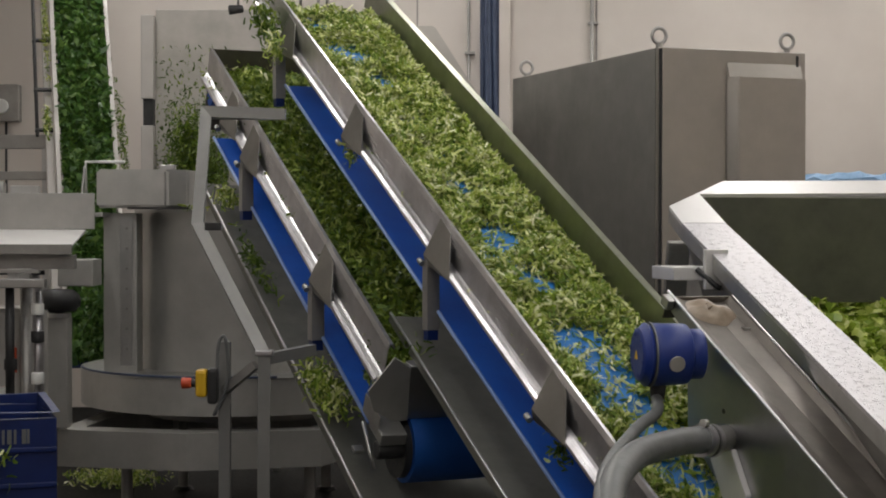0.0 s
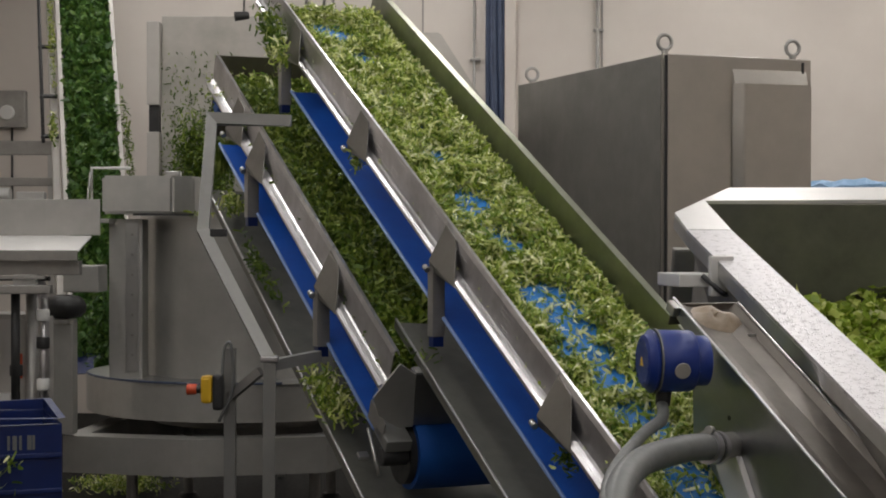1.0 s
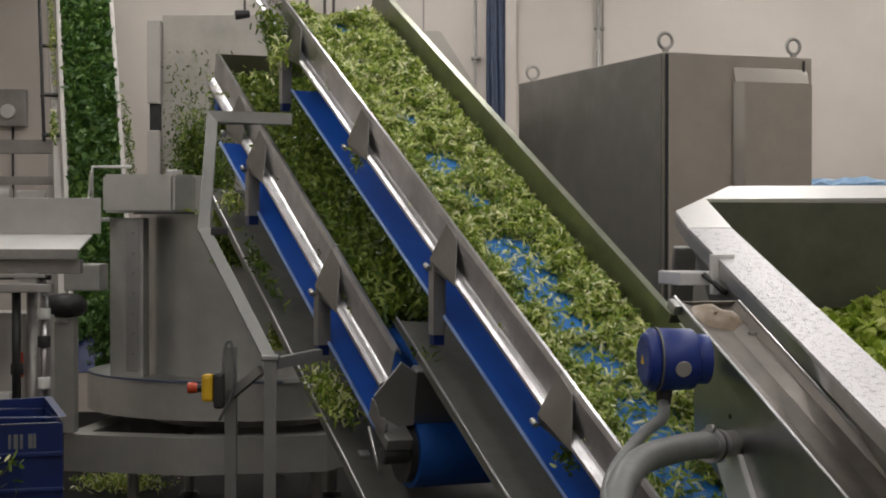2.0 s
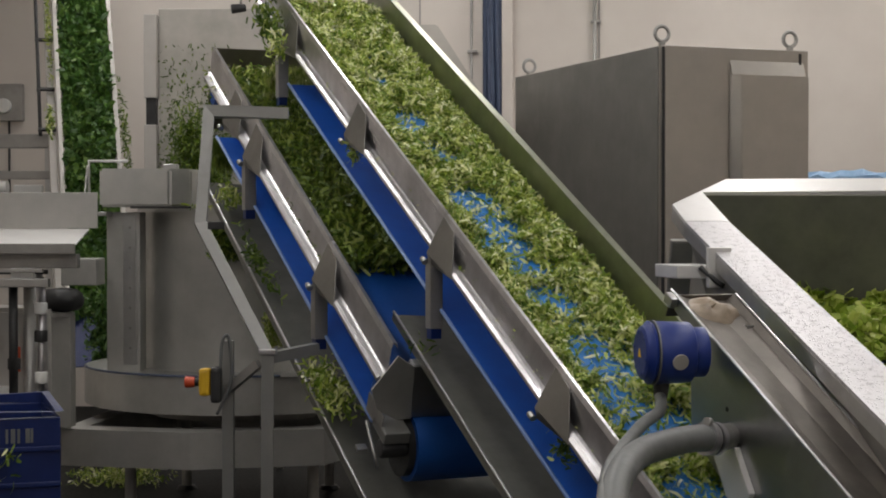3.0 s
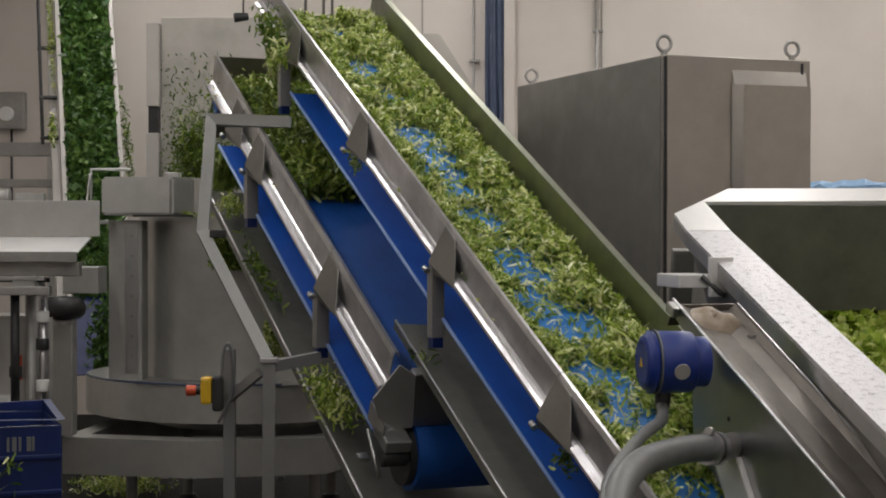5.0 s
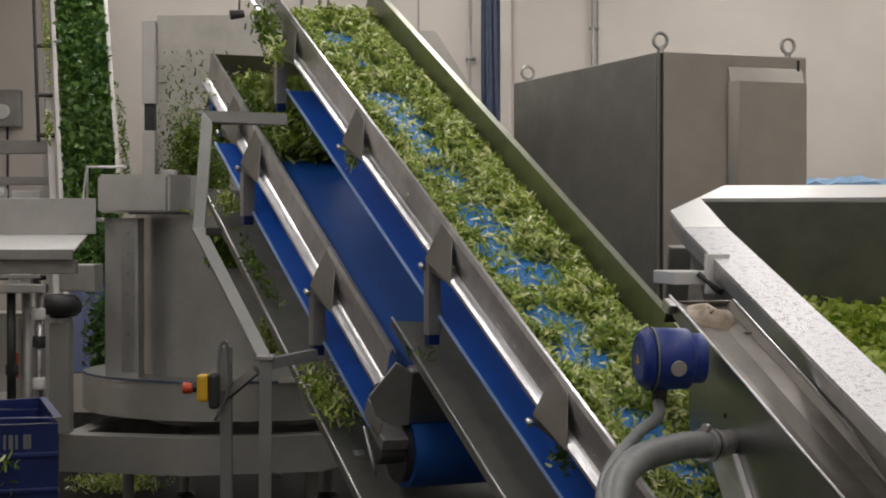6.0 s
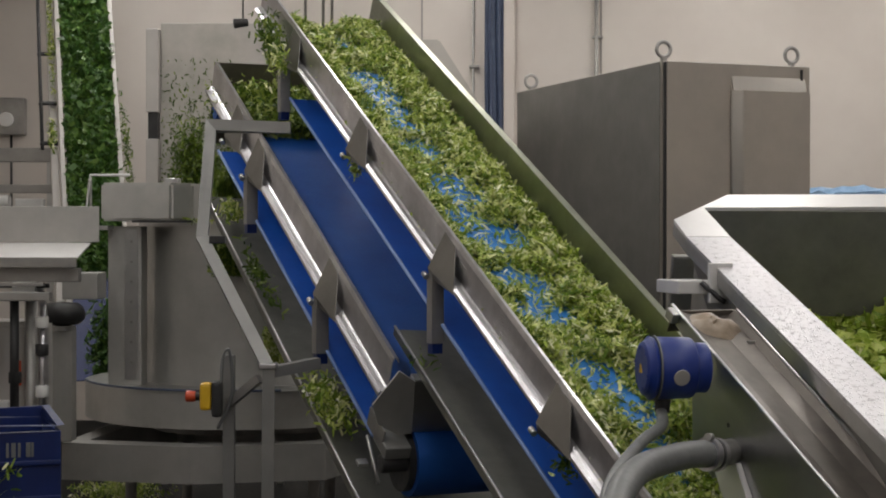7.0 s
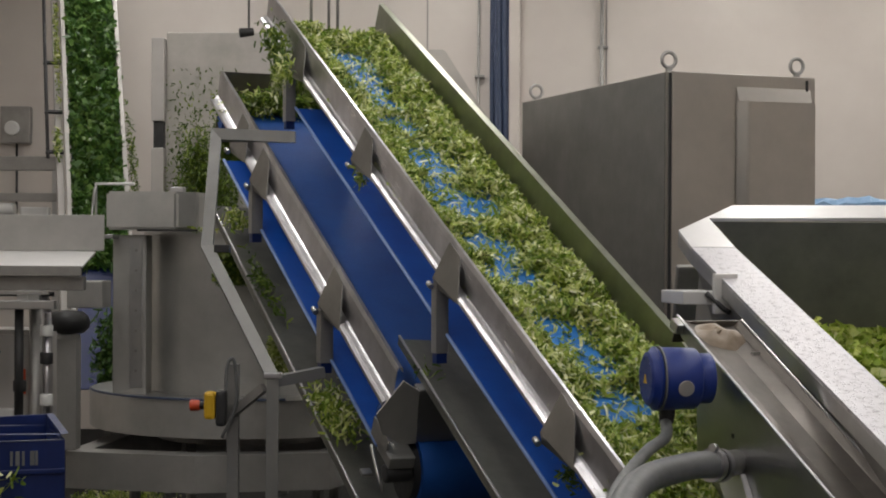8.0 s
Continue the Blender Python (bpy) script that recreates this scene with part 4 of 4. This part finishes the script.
def cover(u, v):
    """How thick the salad lies, 0 to 1."""
    k = 0.72 + 0.55 * noise.noise(Vector((u * 7.0, v * 7.0, 1.7))) + 0.55 * noise.noise(Vector((u * 19.0, v * 19.0, 5.1)))
    k -= 0.42 * max(0.0, 1 - abs(u - 0.27) / 0.15) * max(0.0, 1.0 - 0.22 * max(v, 0.0))
    for a, b, ra, rb in BARE:
        q = ((u - a) / (1.25 * ra)) ** 2 + ((v - b) / (1.15 * rb)) ** 2
        if q < 1.7:
            k -= 1.1 * (1 - q / 1.7) + 0.15
    return k


SEG = 0.14
salad_upper, salad_lower = [], []


def strewn(count, v0, v1, rng, dense, size=1.0):
    out = []
    while len(out) < count:
        u, v = rng.uniform(0.012, 0.532) * size, rng.uniform(v0, v1)
        k = dense(u, v)
        if rng.uniform() > max(0.075, min(1.0, k + 0.24)):
            out.append(None)
            continue
        heap = 0.008 + 0.072 * max(0.0, min(1.0, k)) ** 1.5 * min(1.0, 0.25 + (0.54 * size - u) / 0.09)
        out.append((u, v - 0.5 * (v0 + v1), BELT_W * size + 0.004 + heap * rng.uniform() ** 0.8))
    return [p for p in out if p]


def lay_salad():
    rng = np.random.RandomState(5)
    v, i = -3.64, 0
    while v < 3.21:
        ob = new("cut_lettuce", shred_mesh("cut_lettuce", strewn(2500, v, v + SEG, rng, cover), 100 + i, material=LETTUCE))
        tagged(ob, "shredded light green lettuce strewn on the blue belt", "cut lettuce", "lettuce on the upper belt", "stuff")
        salad_upper.append((ob, v + SEG / 2))
        v, i = v + SEG, i + 1
    v, i = -1.05, 0
    while v < 1.82:
        def thick(a, b):
            return 1.1 + 0.4 * noise.noise(Vector((a * 8, b * 8, 9.0)))
        spots = strewn(1700, v, v + SEG, rng, thick, LOW_SIZE)
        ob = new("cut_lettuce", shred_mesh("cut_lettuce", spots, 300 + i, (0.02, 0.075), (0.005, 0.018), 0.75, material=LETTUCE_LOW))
        tagged(ob, "dense shredded green lettuce on the lower belt, darkened in colour for shade", "cut lettuce", "lettuce on the lower belt", "stuff")
        salad_lower.append((ob, v + SEG / 2))
        v, i = v + SEG, i + 1


lay_salad()
BELT_SPEED, LOW_SPEED = 0.328, 0.355


def ride(m, s, v_low, v_high, incline, rest=0.3, size=1.0):
    """The pose of a strip of salad that has come s metres along a belt: infeed or up out of the tail end, slope, over the head roller, then down."""
    if s < v_low and not incline:
        return m @ Matrix.Translation((0, max(s, v_low + 0.08), -0.10 * min(1.0, (v_low - s) / 0.08)))
    if s < v_low:
        incline *= min(1.0, (v_low - s) / 0.10)
        turn = Matrix.Translation((0, v_low, BELT_W * size)) @ pose(0, 0, 0, -incline, 0, 0) @ Matrix.Translation((0, s - v_low, -BELT_W * size))
        return m @ turn
    if s <= v_high:
        return m @ Matrix.Translation((0, s, 0))
    over = s - v_high
    angle = min(over / 0.12, 2.0)
    axis_w = (BELT_W - 0.046) * size
    p = m @ Matrix.Translation((0, v_high, axis_w)) @ pose(0, 0, 0, -math.degrees(angle), 0, 0) @ Matrix.Translation((0, 0, -axis_w))
    fall = max(0.0, over - 0.24)
    drop = min(14.0 * fall * fall + 0.4 * fall, p.translation.z - rest)
    return Matrix.Translation((0, 0, -drop)) @ p


def motions():
    steps = [0.1 * i for i in range(81)]
    for ob, v in salad_upper:
        walk(ob, [(t, ride(UP, v + BELT_SPEED * t, -1.0, 3.21, 27.74, 1.0)) for t in steps])
    for ob, v in salad_lower:
        walk(ob, [(t, ride(LOW, v + LOW_SPEED * t, -0.70, 1.82, 0.0, 1.4, LOW_SIZE)) for t in steps])
    more_motions()


# ---------------------------------------------------------------- loose leaf: far elevator, hopper, clumps and scraps
def box_spots(n, rng, u, v, w, keep=None):
    p = np.stack([rng.uniform(*u, n), rng.uniform(*v, n), rng.uniform(*w, n)], 1)
    return p if keep is None else p[[keep(*q) for q in p]]


rng = np.random.RandomState(21)
far_salad = new("green_leaves", shred_mesh("green_leaves", np.concatenate([
    box_spots(16000, rng, (0.005, 0.325), (-1.28, 3.0), (-0.01, 0.045), lambda u, v, w: w < 0.03 + 0.05 * noise.noise(Vector((u * 9, v * 9, 2)))),
]), 7, (0.04, 0.11), (0.012, 0.040), 0.8, LETTUCE_FAR))
tagged(far_salad, "dense dark green leaves riding the far elevator", "leaves", kind="stuff")
FAR_SPEED = 0.107


def clump(name, m, n, half, seed, label, material=LETTUCE_DARK, size=(0.02, 0.05), width=(0.005, 0.013), lie=0.9):
    r = np.random.RandomState(seed)
    q = r.normal(0, 0.42, (n, 3)).clip(-1, 1) * np.array(half)
    ob = new(name, shred_mesh(name, q, seed, size, width, lie, material))
    ob.matrix_basis = m
    return tagged(ob, label, "leaf scraps", kind="stuff")


# leaf that clings to rails and posts
clump("leaf_scraps", FAR @ pose(0.40, 0.51, 0.0), 260, (0.035, 0.51, 0.03), 31, "green leaf scraps clinging to the rail", LETTUCE_DARK)
clump("leaf_scraps", FAR @ pose(-0.075, 1.48, 0.0), 220, (0.025, 0.63, 0.03), 32, "pale leaf scraps clinging to the frame", LETTUCE)
clump("leaf_scraps", FAR @ pose(-0.09, 0.63, 0.0), 90, (0.03, 0.15, 0.03), 33, "leaf scraps clinging to the frame", LETTUCE)
spatter = np.random.RandomState(40)
pts = []
while len(pts) < 2600:
    a, b = spatter.uniform(-0.42, 0.02), spatter.uniform(0, 1)
    if spatter.uniform() < (1 - b) ** 2.2 * min(1, 0.12 + max(0, a + 0.40) / 0.22) + 0.03:
        pts.append((a, -0.008 - 0.10 * spatter.uniform() * (1 - b) ** 2, 1.66 + 0.90 * b))
ob = new("leaf_scraps", shred_mesh("leaf_scraps", pts, 41, (0.010, 0.035), (0.004, 0.012), 1.3, LETTUCE_DARK))
ob.matrix_basis = pose(-1.30, 9.63, 0)
tagged(ob, "green leaf bits spattered over the pale housing", "leaf scraps", kind="stuff")
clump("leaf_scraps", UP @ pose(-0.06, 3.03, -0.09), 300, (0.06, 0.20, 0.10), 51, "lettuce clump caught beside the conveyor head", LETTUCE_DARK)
clump("leaf_scraps", UP @ pose(-0.10, 2.74, -0.10), 120, (0.05, 0.10, 0.08), 52, "lettuce bits caught beside the conveyor head", LETTUCE)
clump("leaf_scraps", LOW @ pose(0.20, 1.86, -0.11), 800, (0.24, 0.14, 0.08), 53, "lettuce heap at the head of the lower conveyor", LETTUCE)
clump("leaf_scraps", LOW @ pose(-0.02, -0.30, -0.45), 520, (0.09, 0.22, 0.05), 54, "lettuce heap caught on the drip tray", LETTUCE)
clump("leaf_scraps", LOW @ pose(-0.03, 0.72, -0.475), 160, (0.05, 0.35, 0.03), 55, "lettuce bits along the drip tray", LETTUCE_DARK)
clump("leaf_scraps", LOW @ pose(-0.02, 1.29, -0.45), 160, (0.07, 0.12, 0.04), 56, "lettuce bits on the drip tray", LETTUCE)
clump("leaf_scraps", UP @ pose(-0.01, 1.85, -0.185), 60, (0.03, 0.06, 0.05), 57, "lettuce bits hanging below the guard", LETTUCE)
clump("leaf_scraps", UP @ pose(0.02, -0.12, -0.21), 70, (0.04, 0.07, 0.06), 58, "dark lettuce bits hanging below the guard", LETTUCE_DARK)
clump("leaf_scraps", UP @ pose(-0.02, 0.88, -0.462), 16, (0.06, 0.10, 0.012), 59, "few lettuce bits on the drip tray", LETTUCE_DARK)
clump("leaf_scraps", pose(-1.85, 9.09, 0.05), 700, (0.30, 0.22, 0.06), 60, "pale lettuce scraps heaped on the floor", LETTUCE)
clump("leaf_scraps", pose(-1.98, 9.30, 0.86), 700, (0.11, 0.08, 0.30), 61, "green leaves hanging at the foot of the far elevator", LETTUCE_FAR, (0.03, 0.07), (0.01, 0.025))
clump("leaf_scraps", pose(-1.25, 4.43, 0.83), 26, (0.10, 0.03, 0.09), 62, "few lettuce bits stuck to the blue crate", LETTUCE)
clump("leaf_scraps", pose(-1.15, 7.90, 1.575), 60, (0.22, 0.03, 0.015), 63, "lettuce bits on the drum rim", LETTUCE)

clump("leaf_scraps", pose(-1.50, 9.46, 1.92), 1100, (0.13, 0.07, 0.28), 64, "green leaves clinging to the pale housing", LETTUCE_DARK)
clump("leaf_scraps", pose(-1.38, 9.44, 1.80), 520, (0.10, 0.06, 0.18), 65, "green leaves clinging to the pale housing", LETTUCE_DARK)

# lettuce climbing in the hopper
HOP_SPEED = 0.30
hopper_salad = []


def fill_hopper():
    r = np.random.RandomState(77)
    v, i = -3.35, 0
    while v < 0.2:
        n = 760
        s = np.stack([r.uniform(0.30, 1.25, n), r.uniform(-SEG, SEG, n), np.zeros(n)], 1)
        for q in s:
            top = 0.09 + 0.13 * noise.noise(Vector((q[0] * 5, (v + q[1]) * 5, 3.3))) + 0.05 * noise.noise(Vector((q[0] * 13, (v + q[1]) * 13, 8)))
            q[2] = -0.53 + max(0.0, top) * (0.35 + 0.65 * r.uniform() ** 0.5)
        ob = new("cut_lettuce", shred_mesh("cut_lettuce", s, 500 + i, (0.035, 0.085), (0.018, 0.045), 0.65, LETTUCE_COARSE))
        tagged(ob, "coarse light green lettuce climbing in the hopper", "cut lettuce", "lettuce in the hopper", "stuff")
        hopper_salad.append((ob, v + SEG / 2))
        v, i = v + SEG, i + 1


fill_hopper()


def hop_ride(s):
    """Level, then up the hopper's belt, then down inside the rear housing."""
    if s < -1.5:
        return HOP @ Matrix.Translation((0, -1.5, -0.56)) @ pose(0, 0, 0, -15.8, 0, 0) @ Matrix.Translation((0, s + 1.5, 0.56))
    sink = max(0.0, s - 0.10)
    return HOP @ Matrix.Translation((0, min(s, 0.22), -min(0.15, sink * 0.8)))


def more_motions():
    steps = [0.25 * i for i in range(33)]
    walk(far_salad, [(t, FAR @ Matrix.Translation((0, FAR_SPEED * t, 0))) for t in (0.0, 2.0, 4.0, 6.0, 8.0)])
    for ob, v in hopper_salad:
        walk(ob, [(t, hop_ride(v + HOP_SPEED * t)) for t in steps])


motions()
